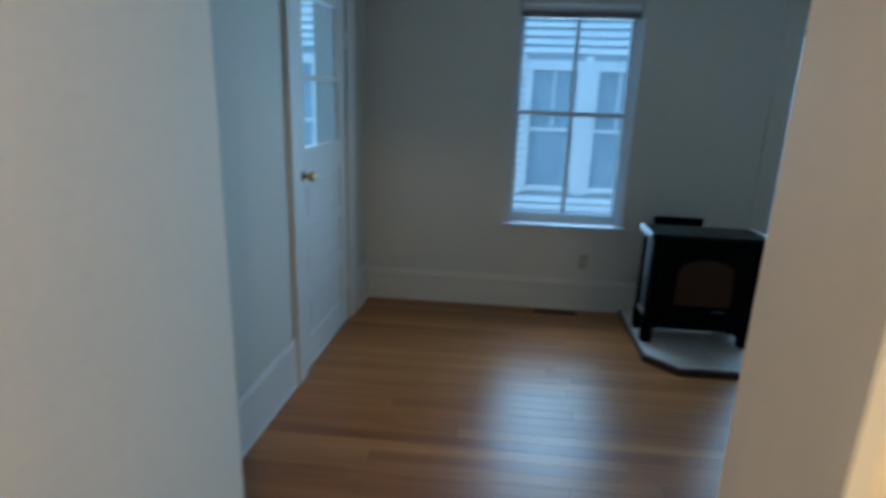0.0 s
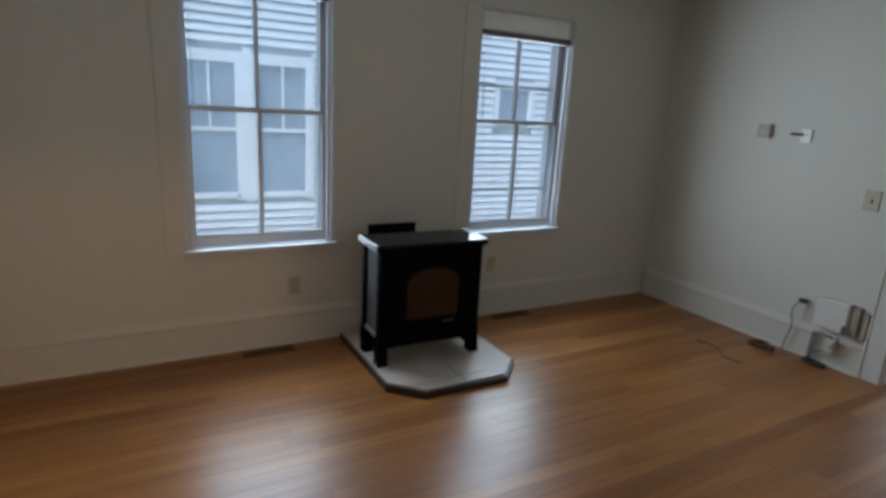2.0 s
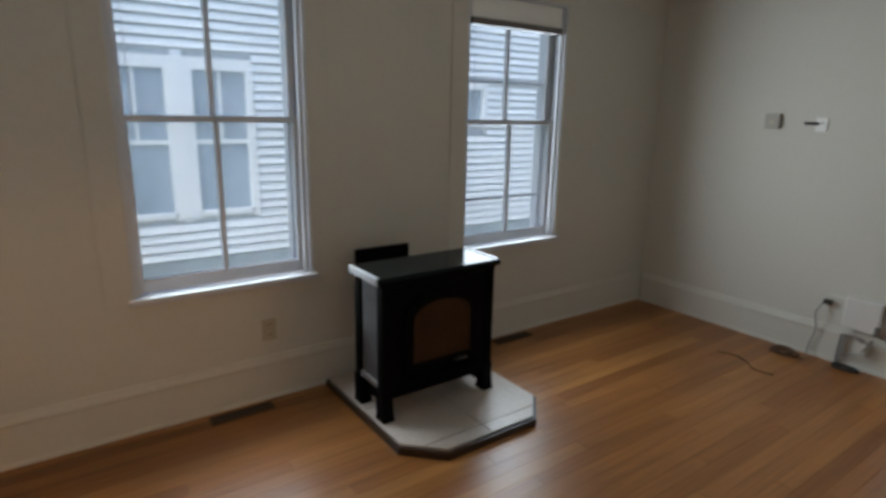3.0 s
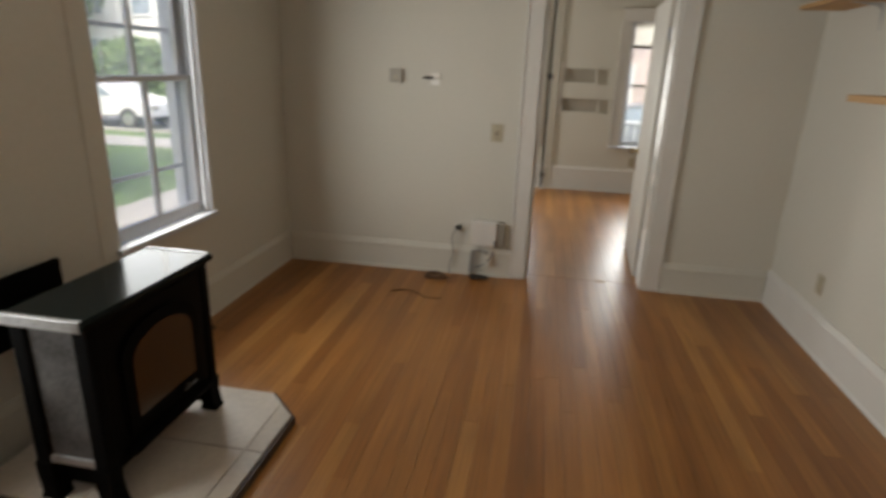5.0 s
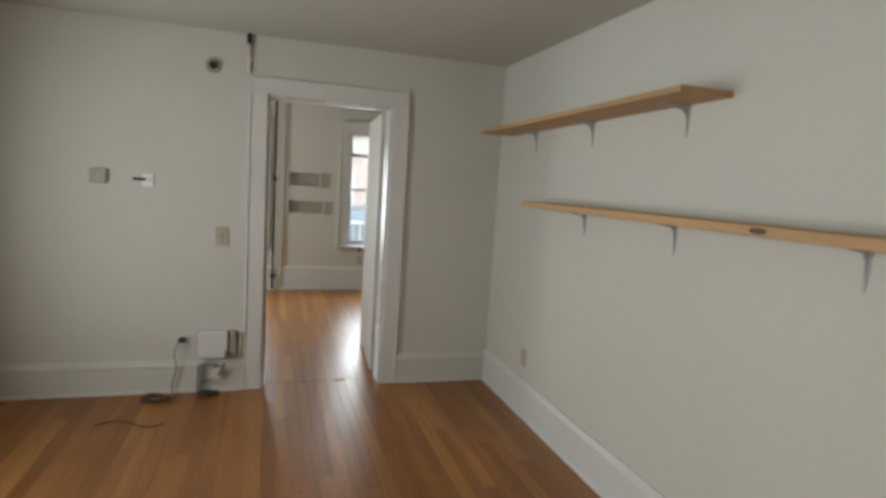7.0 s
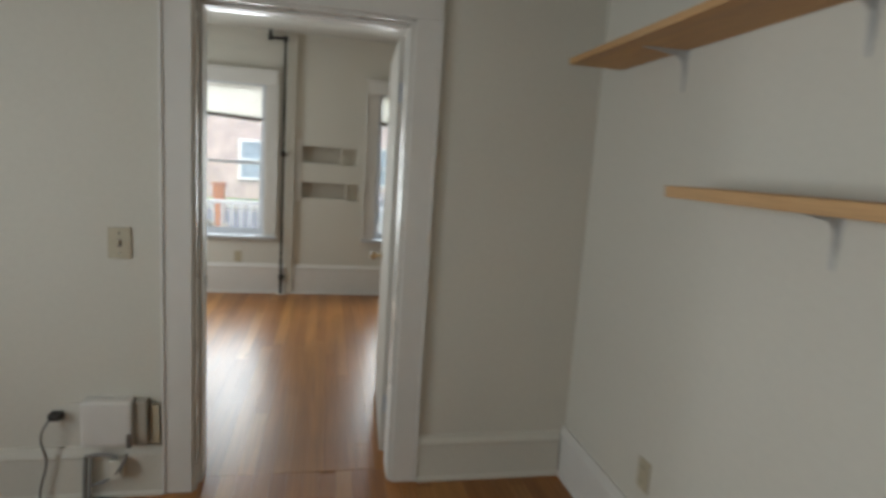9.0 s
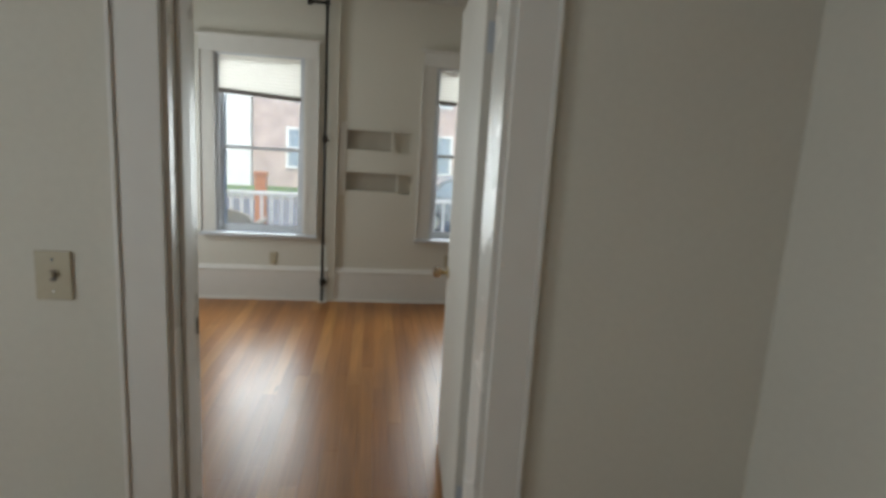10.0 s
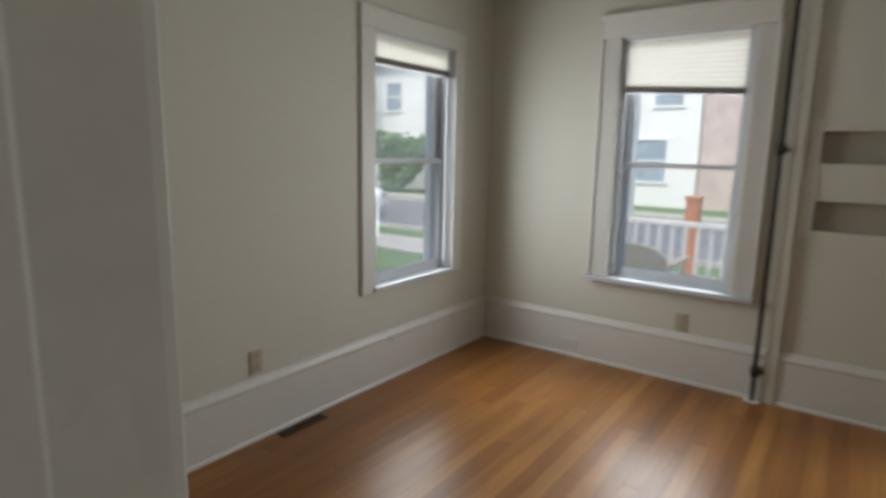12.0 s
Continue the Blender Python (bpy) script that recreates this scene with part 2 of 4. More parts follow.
def box(bm, x0, x1, y0, y1, z0, z1, bevel=0.0):
    vs = [bm.verts.new(p) for p in ((x0, y0, z0), (x1, y0, z0), (x1, y1, z0), (x0, y1, z0), (x0, y0, z1), (x1, y0, z1), (x1, y1, z1), (x0, y1, z1))]
    fs = [bm.faces.new([vs[i] for i in f]) for f in ((0, 3, 2, 1), (4, 5, 6, 7), (0, 1, 5, 4), (1, 2, 6, 5), (2, 3, 7, 6), (3, 0, 4, 7))]
    if bevel:
        es = list({e for f in fs for e in f.edges})
        bmesh.ops.bevel(bm, geom=es, offset=bevel, segments=2, affect="EDGES", profile=0.6)
    return bm


def B(*a, bevel=0.0):
    return box(bmesh.new(), *a, bevel=bevel)


def cyl(bm, p0, p1, r0, r1=None, seg=16):
    r1 = r0 if r1 is None else r1
    p0, p1 = Vector(p0), Vector(p1)
    d = (p1 - p0).normalized()
    a = d.orthogonal().normalized()
    b = d.cross(a)
    ring = lambda p, r: [bm.verts.new(p + r * (math.cos(6.2831853 * i / seg) * a + math.sin(6.2831853 * i / seg) * b)) for i in range(seg)]
    A, C = ring(p0, r0), ring(p1, r1)
    for i in range(seg):
        f = bm.faces.new((A[i], A[(i + 1) % seg], C[(i + 1) % seg], C[i]))
        f.smooth = True
    bm.faces.new(A[::-1])
    bm.faces.new(C)
    return bm


def C(*a, **k):
    return cyl(bmesh.new(), *a, **k)


def prism(bm, pts, axis, a0, a1):
    """A closed outline swept along one axis. pts are in the two other axes, in order."""
    def at(p, a):
        q = list(p)
        q.insert("xyz".index(axis), a)
        return q
    A = [bm.verts.new(at(p, a0)) for p in pts]
    D = [bm.verts.new(at(p, a1)) for p in pts]
    n = len(pts)
    for i in range(n):
        bm.faces.new((A[i], A[(i + 1) % n], D[(i + 1) % n], D[i]))
    bm.faces.new(A[::-1])
    bm.faces.new(D)
    bmesh.ops.recalc_face_normals(bm, faces=bm.faces)
    return bm


def mesh_of(name, bm, material):
    me = bpy.data.meshes.new(name)
    bm.normal_update()
    bm.to_mesh(me)
    bm.free()
    me.materials.append(material)
    return me


def part(name, bm, material, parent, label="", at=None):
    ob = new(name, mesh_of(name, bm, material))
    ob.parent = parent
    if at is not None:
        ob.matrix_basis = at
    if label:
        tagged(ob, label)
    return ob


def thing(name, label, category, at=None, group="", kind=""):
    ob = new(name)
    ob.empty_display_size = 0.1
    if at is not None:
        ob.matrix_basis = at
    return tagged(ob, label, category, group, kind)


def solid(name, bm, material, label, category, kind="", at=None, group=""):
    ob = new(name, mesh_of(name, bm, material))
    if at is not None:
        ob.matrix_basis = at
    return tagged(ob, label, category, group, kind)


def tube(points, r, res=3):
    cu = bpy.data.curves.new("tube", "CURVE")
    cu.dimensions, cu.bevel_depth, cu.bevel_resolution = "3D", r, res
    sp = cu.splines.new("BEZIER")
    sp.bezier_points.add(len(points) - 1)
    for bp_, p in zip(sp.bezier_points, points):
        bp_.co, bp_.handle_left_type, bp_.handle_right_type = p, "AUTO", "AUTO"
    tmp = bpy.data.objects.new("tube_tmp", cu)
    me = bpy.data.meshes.new_from_object(tmp)
    bm = bmesh.new()
    bm.from_mesh(me)
    bpy.data.objects.remove(tmp)
    bpy.data.meshes.remove(me)
    for f in bm.faces:
        f.smooth = True
    return bm


def wall(name, u0, u1, z0, z1, d0, d1, along, openings, material, label):
    """A wall along x or y with openings (ua, ub, za, zb) cut through its whole thickness."""
    us = sorted({u0, u1, *[o[0] for o in openings], *[o[1] for o in openings]})
    zs = sorted({z0, z1, *[o[2] for o in openings], *[o[3] for o in openings]})
    full = lambda i, j: (0 <= i < len(us) - 1 and 0 <= j < len(zs) - 1 and not any(
        o[0] - 1e-6 <= us[i] and us[i + 1] <= o[1] + 1e-6 and o[2] - 1e-6 <= zs[j] and zs[j + 1] <= o[3] + 1e-6 for o in openings))
    bm = bmesh.new()
    P = (lambda u, d, z: (u, d, z)) if along == "x" else (lambda u, d, z: (d, u, z))
    def q(*ps):
        bm.faces.new([bm.verts.new(P(*p)) for p in ps])
    for i in range(len(us) - 1):
        for j in range(len(zs) - 1):
            if not full(i, j):
                continue
            a, b, c, e = us[i], us[i + 1], zs[j], zs[j + 1]
            q((a, d0, c), (b, d0, c), (b, d0, e), (a, d0, e))
            q((a, d1, c), (a, d1, e), (b, d1, e), (b, d1, c))
            if not full(i - 1, j):
                q((a, d0, c), (a, d0, e), (a, d1, e), (a, d1, c))
            if not full(i + 1, j):
                q((b, d0, c), (b, d1, c), (b, d1, e), (b, d0, e))
            if not full(i, j - 1):
                q((a, d0, c), (a, d1, c), (b, d1, c), (b, d0, c))
            if not full(i, j + 1):
                q((a, d0, e), (b, d0, e), (b, d1, e), (a, d1, e))
    bmesh.ops.remove_doubles(bm, verts=bm.verts, dist=1e-5)
    bmesh.ops.recalc_face_normals(bm, faces=bm.faces)
    return solid(name, bm, material, label, "wall", "structure")


def baseboard(name, p0, p1, inward, high, label="tall white-painted wooden baseboard with a moulded top", paint="trim", thick=1.0):
    """A moulded board along the foot of a wall, standing off it towards inward."""
    p0, p1, n = Vector((*p0, 0)), Vector((*p1, 0)), Vector((*inward, 0))
    prof = [(0, 0), (0.030, 0), (0.030, 0.012), (0.022, 0.022), (0.020, high - 0.05), (0.026, high - 0.042), (0.024, high - 0.03), (0.014, high - 0.012), (0.010, high), (0, high)]
    bm = bmesh.new()
    A = [bm.verts.new(p0 + n * a * thick + Vector((0, 0, b))) for a, b in prof]
    D = [bm.verts.new(p1 + n * a * thick + Vector((0, 0, b))) for a, b in prof]
    k = len(prof)
    for i in range(k):
        bm.faces.new((A[i], A[(i + 1) % k], D[(i + 1) % k], D[i]))
    bm.faces.new(A)
    bm.faces.new(D)
    bmesh.ops.recalc_face_normals(bm, faces=bm.faces)
    return solid(name, bm, M[paint], label, "baseboard", "structure")


# ---- rooms ----
XW, XL, YA, YB, H1, H2, HW = -3.545, -3.475, -4.615, 3.60, 2.40, 2.62, 2.40
DX0, DX1, DT, DH = -1.688, -0.838, 0.205, 2.03      # doorway between the rooms
EY0, EY1 = -4.27, -3.455                               # doorway from the hall
XR = 1.35
W1, W2 = (-3.60, -2.78), (-1.82, -1.03)
WZ = (0.613, 2.105)
V1, V2, V3 = (2.365, 3.125), (-2.532, -1.792), (-0.672, 0.02)
VZ, VZ1 = (0.582, 2.10), (0.585, 2.045)
NICHES = [(-1.430, -1.040, 1.368, 1.535), (-1.015, -0.870, 1.352, 1.528), (-1.430, -0.985, 1.010, 1.170), (-0.965, -0.840, 0.995, 1.165)]

wall("wall_west", YA - 0.13, 0.0, 0, H1, XW - 0.20, XW, "y", [(*W1, *WZ), (*W2, *WZ)], M["wall"], "off-white plaster wall with two sash windows")
wall("wall_north", XW - 0.20, XR + 0.13, 0, H2, 0.0, DT, "x", [(DX0, DX1, 0, DH)], M["wall"], "off-white plaster wall with a doorway to the next room")
wall("wall_east", YA - 0.13, 0.0, 0, H1, 0.0, 0.13, "y", [(EY0, EY1, 0, DH)], M["wall"], "off-white plaster wall carrying two pine shelves")
wall("wall_south", XW, 0.0, 0, H1, YA - 0.13, YA, "x", [(-3.10, -2.27, 0, 2.05)], M["wall"], "off-white plaster wall with a half-glazed door")
wall("wall_west_back", DT, YB + 0.2, 0, H2, XL - 0.20, XL, "y", [(*V1, *VZ1)], M["wall"], "off-white plaster wall with one sash window")
wall("wall_far", XL, XR, 0, H2, YB, YB + 0.20, "x", [(*V2, *VZ), (*V3, *VZ), *NICHES], M["wall"], "off-white plaster wall with two sash windows")
wall("wall_east_back", DT, YB + 0.2, 0, H2, XR, XR + 0.13, "y", [], M["wall"], "plain off-white plaster wall")
wall("hall_wall_east", -5.2, -2.4, 0, HW, 1.6, 1.7, "y", [], M["hall"], "plain beige hall wall")
wall("hall_wall_south", 0.13, 1.6, 0, HW, -5.2, -5.1, "x", [], M["hall"], "plain beige hall wall")
wall("hall_wall_north", 0.13, 1.6, 0, HW, -2.5, -2.4, "x", [], M["hall"], "plain beige hall wall")
wall("hall_wall_west", -5.1, -2.5, 0, HW, 0.134, 0.145, "y", [(EY0, EY1, 0, DH)], M["hall"], "beige hall wall round the doorway")
solid("ceiling_front", B(XW, 0.0, YA - 0.125, 0.0, H1, H1 + 0.1), M["ceil"], "plain off-white plaster ceiling", "ceiling", "structure")
solid("ceiling_back", B(XL, XR, DT, YB, H2, H2 + 0.1), M["ceil"], "plain off-white plaster ceiling", "ceiling", "structure")
solid("ceiling_hall", B(0.13, 1.7, -5.2, -2.4, HW, HW + 0.1), M["ceil"], "plain hall ceiling", "ceiling", "structure")
solid("roof_slab", B(XW - 0.4, 1.9, -5.6, YB + 0.35, H2 + 0.12, H2 + 0.3), M["roof"], "flat roof slab over the rooms", "roof", "structure")
wall("vestibule_wall_west", -6.2, YA - 0.13, 0, 2.3, -3.80, -3.70, "y", [(-5.95, -5.02, 0.8, 2.1)], M["wall"], "plain wall of the entrance porch with a window opening")
wall("vestibule_wall_south", -3.80, -1.3, 0, 2.3, -6.3, -6.2, "x", [], M["wall"], "plain wall of the entrance porch")
wall("vestibule_wall_east", -6.2, YA - 0.13, 0, 2.3, -1.4, -1.3, "y", [], M["wall"], "plain wall of the entrance porch")
solid("vestibule_ceiling", B(-3.80, -1.3, -6.3, YA - 0.131, 2.3, 2.38), M["ceil"], "plain ceiling of the entrance porch", "ceiling", "structure")
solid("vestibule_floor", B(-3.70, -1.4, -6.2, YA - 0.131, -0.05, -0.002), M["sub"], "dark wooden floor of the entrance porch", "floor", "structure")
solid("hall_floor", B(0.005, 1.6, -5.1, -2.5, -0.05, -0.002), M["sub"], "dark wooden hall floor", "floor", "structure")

# baseboards
baseboard("baseboard_west", (XW, YA), (XW, 0), (1, 0), 0.23, paint="wall", thick=0.7)
baseboard("baseboard_north_left", (XW + 0.03, 0), (DX0 - 0.117, 0), (0, -1), 0.22, paint="wall")
baseboard("baseboard_north_right", (DX1 + 0.117, 0), (-0.03, 0), (0, -1), 0.22, paint="wall")
baseboard("baseboard_east", (0, EY1 + 0.117), (0, 0), (-1, 0), 0.24)
baseboard("baseboard_south_left", (XW + 0.03, YA), (-3.21, YA), (0, 1), 0.27)
baseboard("baseboard_south_right", (-2.16, YA), (0, YA), (0, 1), 0.27, thick=0.45)
baseboard("baseboard_west_back", (XL, DT), (XL, YB), (1, 0), 0.31)
baseboard("baseboard_far", (XL + 0.03, YB), (XR, YB), (0, -1), 0.31)
baseboard("baseboard_north_back", (XL + 0.03, DT), (DX0 - 0.117, DT), (0, 1), 0.31)
baseboard("baseboard_east_back", (XR, DT), (XR, YB), (-1, 0), 0.31)


def casing(name, u0, u1, ztop, d, out, along, wide=0.115, label="white-painted door casing"):
    """Flat boards round a doorway on one face of a wall; out is +1 or -1 off the face."""
    th = 0.02 * out
    t = thing(name, label, "trim", kind="structure")
    R = (lambda a, b, c, e, z0, z1: B(a, b, min(c, e), max(c, e), z0, z1, bevel=0.003)) if along == "x" else (lambda a, b, c, e, z0, z1: B(min(c, e), max(c, e), a, b, z0, z1, bevel=0.003))
    part("side_board", R(u0 - wide, u0, d, d + th, 0, ztop), M["trim"], t)
    part("side_board", R(u1, u1 + wide, d, d + th, 0, ztop), M["trim"], t)
    part("head_board", R(u0 - wide - 0.01, u1 + wide + 0.01, d, d + th * 1.1, ztop, ztop + wide), M["trim"], t)
    for a, b in ((u0 - wide - 0.012, u0 - wide), (u1 + wide, u1 + wide + 0.012)):
        part("edge_bead", R(a, b, d, d + th * 1.35, 0, ztop), M["trim"], t)
    return t


casing("door_casing_front", DX0, DX1, DH, 0.0, -1, "x", 0.104)
casing("door_casing_back", DX0, DX1, DH, DT, 1, "x")
casing("hall_door_casing", EY0, EY1, DH, 0.0, -1, "y", 0.10)
casing("south_door_casing", -3.10, -2.27, 2.05, YA, 1, "x", 0.11)

# lining of the doorway between the rooms
lin = thing("door_lining", "glossy white-painted door lining with a stop", "door frame", kind="structure")
part("side_lining", B(DX0 - 0.001, DX0 + 0.012, -0.001, DT + 0.001, 0, DH), M["jamb"], lin)
part("side_lining", B(DX1 - 0.012, DX1 + 0.001, -0.001, DT + 0.001, 0, DH), M["jamb"], lin)
part("head_lining", B(DX0, DX1, -0.001, DT + 0.001, DH - 0.012, DH + 0.001), M["jamb"], lin)
part("stop_bead", B(DX0 + 0.012, DX0 + 0.024, 0.055, 0.12, 0, DH - 0.012, bevel=0.005), M["trim"], lin)
part("stop_bead", B(DX1 - 0.017, DX1 - 0.012, 0.004, 0.160, 0, DH - 0.012, bevel=0.002), M["jamb"], lin)
part("stop_bead", B(DX0 + 0.024, DX1 - 0.017, 0.055, 0.12, DH - 0.024, DH - 0.012, bevel=0.005), M["trim"], lin)
part("strike_plate", B(DX0 + 0.012, DX0 + 0.0145, 0.178, 0.196, 0.855, 0.905, bevel=0.001), M["pipe"], lin, "dark worn strike plate")
lin2 = thing("hall_door_lining", "beige-lit painted door lining", "door frame", kind="structure")
part("side_lining", B(-0.001, 0.147, EY0 - 0.001, EY0 + 0.012, 0, DH), M["trim"], lin2)
part("side_lining", B(-0.001, 0.147, EY1 - 0.012, EY1 + 0.001, 0, DH), M["trim"], lin2)
part("head_lining", B(-0.001, 0.147, EY0, EY1, DH - 0.012, DH + 0.001), M["trim"], lin2)

# ---- windows ----


def window(name, at, wide, z0, z1, zm, casing_w, label, muntin=True, screen=(), shade=None, slats=0, deep_casing=False, tone="trim"):
    """A double-hung sash window. Local x runs along the wall, local y outwards, z up from the floor; x = 0 is the opening's middle."""
    t = thing(name, label, "window", at, kind="structure")
    h = wide / 2
    tr = M[tone]
    # lining, stops and tracks
    part("side_lining", B(-h - 0.001, -h + 0.012, -0.001, 0.2, z0, z1), M["sash"], t)
    part("side_lining", B(h - 0.012, h + 0.001, -0.001, 0.2, z0, z1), M["sash"], t)
    part("head_lining", B(-h, h, -0.001, 0.2, z1 - 0.012, z1 + 0.001), M["sash"], t)
    for s in (-1, 1):
        a, b = sorted((s * (h - 0.012), s * (h - 0.034)))
        part("stop_bead", B(a, b, 0.018, 0.046, z0 + 0.02, z1 - 0.012, bevel=0.003), M["sash"], t)
        a, b = sorted((s * (h - 0.012), s * (h - 0.030)))
        part("side_track", B(a, b, 0.088, 0.094, z0 + 0.02, z1 - 0.012), M["track"], t)
        a, b = sorted((s * (h - 0.012), s * (h - 0.05)))
        part("outer_stop", B(a, b, 0.135, 0.19, z0, z1 - 0.012), M["track"], t)
    # stool and apron
    part("window_sill", B(-h - casing_w - 0.02, h + casing_w + 0.02, -0.055, 0.05, z0 - 0.012, z0 + 0.018, bevel=0.005) if deep_casing else
         B(-h - 0.02, h + 0.02, -0.03, 0.05, z0 - 0.012, z0 + 0.018, bevel=0.005), M["sash"], t)
    part("outer_sill", B(-h, h, 0.05, 0.26, z0 - 0.02, z0 + 0.008), M["outtrim"], t)
    # casing
    zc = z0 + 0.02 if deep_casing else z0 - 0.012
    th = -0.02 if tone == "trim" else -0.007
    for s in (-1, 1):
        if casing_w < 0.02:
            continue
        a, b = sorted((s * h, s * (h + casing_w)))
        c = part("side_casing", B(a, b, th, 0, zc, z1, bevel=0.003), tr, t)
        if deep_casing:
            for f in (0.25, 0.5, 0.75):
                m_ = s * (h + casing_w * f)
                part("reed", B(m_ - 0.006, m_ + 0.006, th - 0.003, th + 0.002, zc, z1, bevel=0.001), tr, c)
            a, b = sorted((s * (h + casing_w), s * (h + casing_w + 0.014)))
            part("edge_bead", B(a, b, th - 0.012, 0, zc, z1 + 0.004), tr, c)
    hc = 0.125 if deep_casing else casing_w
    part("head_casing", B(-h - casing_w - 0.004, h + casing_w + 0.004, th - 0.003, 0, z1 + 0.0005, z1 + hc, bevel=0.003), tr, t)
    if deep_casing:
        part("head_cap", B(-h - casing_w - 0.03, h + casing_w + 0.03, th - 0.022, 0, z1 + hc, z1 + hc + 0.02, bevel=0.004), tr, t)

    def sash(nm, y0, y1, za, zb, st, bot, top):
        s = part(nm, B(-h + 0.012, -h + 0.012 + st, y0, y1, za, zb, bevel=0.003), M["sash"], t)
        part("stile", B(h - 0.012 - st, h - 0.012, y0, y1, za, zb, bevel=0.003), M["sash"], s)
        part("bottom_rail", B(-h + 0.012 + st, h - 0.012 - st, y0, y1, za, za + bot, bevel=0.003), M["sash"], s)
        part("top_rail", B(-h + 0.012 + st, h - 0.012 - st, y0, y1, zb - top, zb, bevel=0.003), M["sash"], s)
        if muntin:
            part("muntin", B(-0.011, 0.011, y0 + 0.004, y1 - 0.004, za + bot, zb - top, bevel=0.003), M["sash"], s)
        ym = (y0 + y1) / 2
        g = part("pane", B(-h + 0.012 + st - 0.004, h - 0.012 - st + 0.004, ym - 0.002, ym + 0.002, za + bot - 0.004, zb - top + 0.004), M["glass"], s)
        g.visible_shadow = False
        return s

    sash("lower_sash", 0.048, 0.084, z0 + 0.022, zm + 0.014, 0.042, 0.06, 0.028)
    sash("upper_sash", 0.096, 0.132, zm - 0.014, z1 - 0.014, 0.042, 0.028, 0.05)
    for z in screen:
        part("screen_bar", B(-h + 0.04, h - 0.04, 0.140, 0.152, z - 0.011, z + 0.011, bevel=0.002), M["track"], t, "grey storm sash bar outside the glass")
    if shade:
        zl, zr = shade        # bottom rail's height at its two ends
        a, b = -h + 0.036, h - 0.036
        if slats:
            part("shade_headrail", B(a, b, 0.004, 0.040, z1 - 0.04, z1 - 0.013, bevel=0.003), M["slat"], t)
            for i in range(slats):
                z = zl + 0.035 + (z1 - 0.05 - zl - 0.035) * i / max(slats - 1, 1)
                bm = bmesh.new()
                prism(bm, [(0.010, z - 0.004), (0.034, z + 0.004), (0.034, z + 0.006), (0.010, z - 0.002)], "x", a, b)
                part("slat", bm, M["slat"], t)
        else:
            n = 22
            bm = bmesh.new()
            ring = []
            for i in range(n + 1):
                f = i / n
                y = 0.025 if i % 2 else 0.019
                ring.append([bm.verts.new((x, y, (z1 - 0.013) * (1 - f) + zz * f)) for x, zz in ((a, zl), (b, zr))])
            for p, q in zip(ring, ring[1:]):
                bm.faces.new((p[0], p[1], q[1], q[0]))
            part("pleated_shade", bm, M["shade"], t, "cream pleated cloth shade drawn up")
        bm = B(a - 0.004, b + 0.004, 0.004, 0.040, -0.034, 0.004, bevel=0.004)
        bmesh.ops.rotate(bm, verts=bm.verts, cent=(0, 0, 0), matrix=Matrix.Rotation(-math.atan2(zr - zl, b - a), 3, "Y"))
        bmesh.ops.translate(bm, verts=bm.verts, vec=(0, 0, (zl + zr) / 2))
        part("shade_rail", bm, M["rail"], t, "dark brown bottom rail")
        part("pull_cord", C((a + 0.03, 0.012, (zl + zr) / 2 - 0.03), (a + 0.035, 0.012, zm), 0.0025, seg=6), M["track"], t)
    return t


mid = lambda p: (p[0] + p[1]) / 2
span = lambda p: p[1] - p[0]
window("window_1", pose(XW, mid(W1), 0, 0, 0, 90), span(W1), *WZ, 1.395, 0.11, "white double-hung sash window with a raised blind", True, (), (2.035, 2.035), 5, tone="wall")
window("window_2", pose(XW, mid(W2), 0, 0, 0, 90), span(W2), *WZ, 1.39, 0.11, "white double-hung sash window with a drawn-up shade", True, (0.905, 1.63), (1.965, 1.965), tone="wall")
window("window_3", pose(XL, mid(V1), 0, 0, 0, 90), span(V1), *VZ1, 1.33, 0.11, "white double-hung sash window with a drawn-up shade", False, (), (1.90, 1.90), tone="trim")
window("window_4", pose(mid(V2), YB, 0), span(V2), *VZ, 1.33, 0.11, "white sash window in reeded casing with a crooked shade", False, (), (1.81, 1.77), deep_casing=True)
window("window_5", pose(mid(V3), YB, 0), span(V3), *VZ, 1.35, 0.11, "white sash window with a drawn-up cream shade", False, (), (1.825, 1.81), deep_casing=True)

# ---- doors ----


def knob(parent, x, y, z, out, material, label):
    """A turned door knob on its rose, pointing along local y by out (+1 or -1)."""
    k = part("door_knob", C((x, y, z), (x, y + 0.006 * out, z), 0.028, seg=20), M["brass"], parent, label)
    part("shank", C((x, y + 0.006 * out, z), (x, y + 0.035 * out, z), 0.010, seg=12), M["brass"], k)
    bm = bmesh.new()
    bmesh.ops.create_uvsphere(bm, u_segments=16, v_segments=10, radius=0.027)
    bmesh.ops.scale(bm, vec=(1, 0.75, 1), verts=bm.verts)
    bmesh.ops.translate(bm, vec=(x, y + 0.052 * out, z), verts=bm.verts)
    for f in bm.faces:
        f.smooth = True
    part("grip", bm, material, k)
    return k


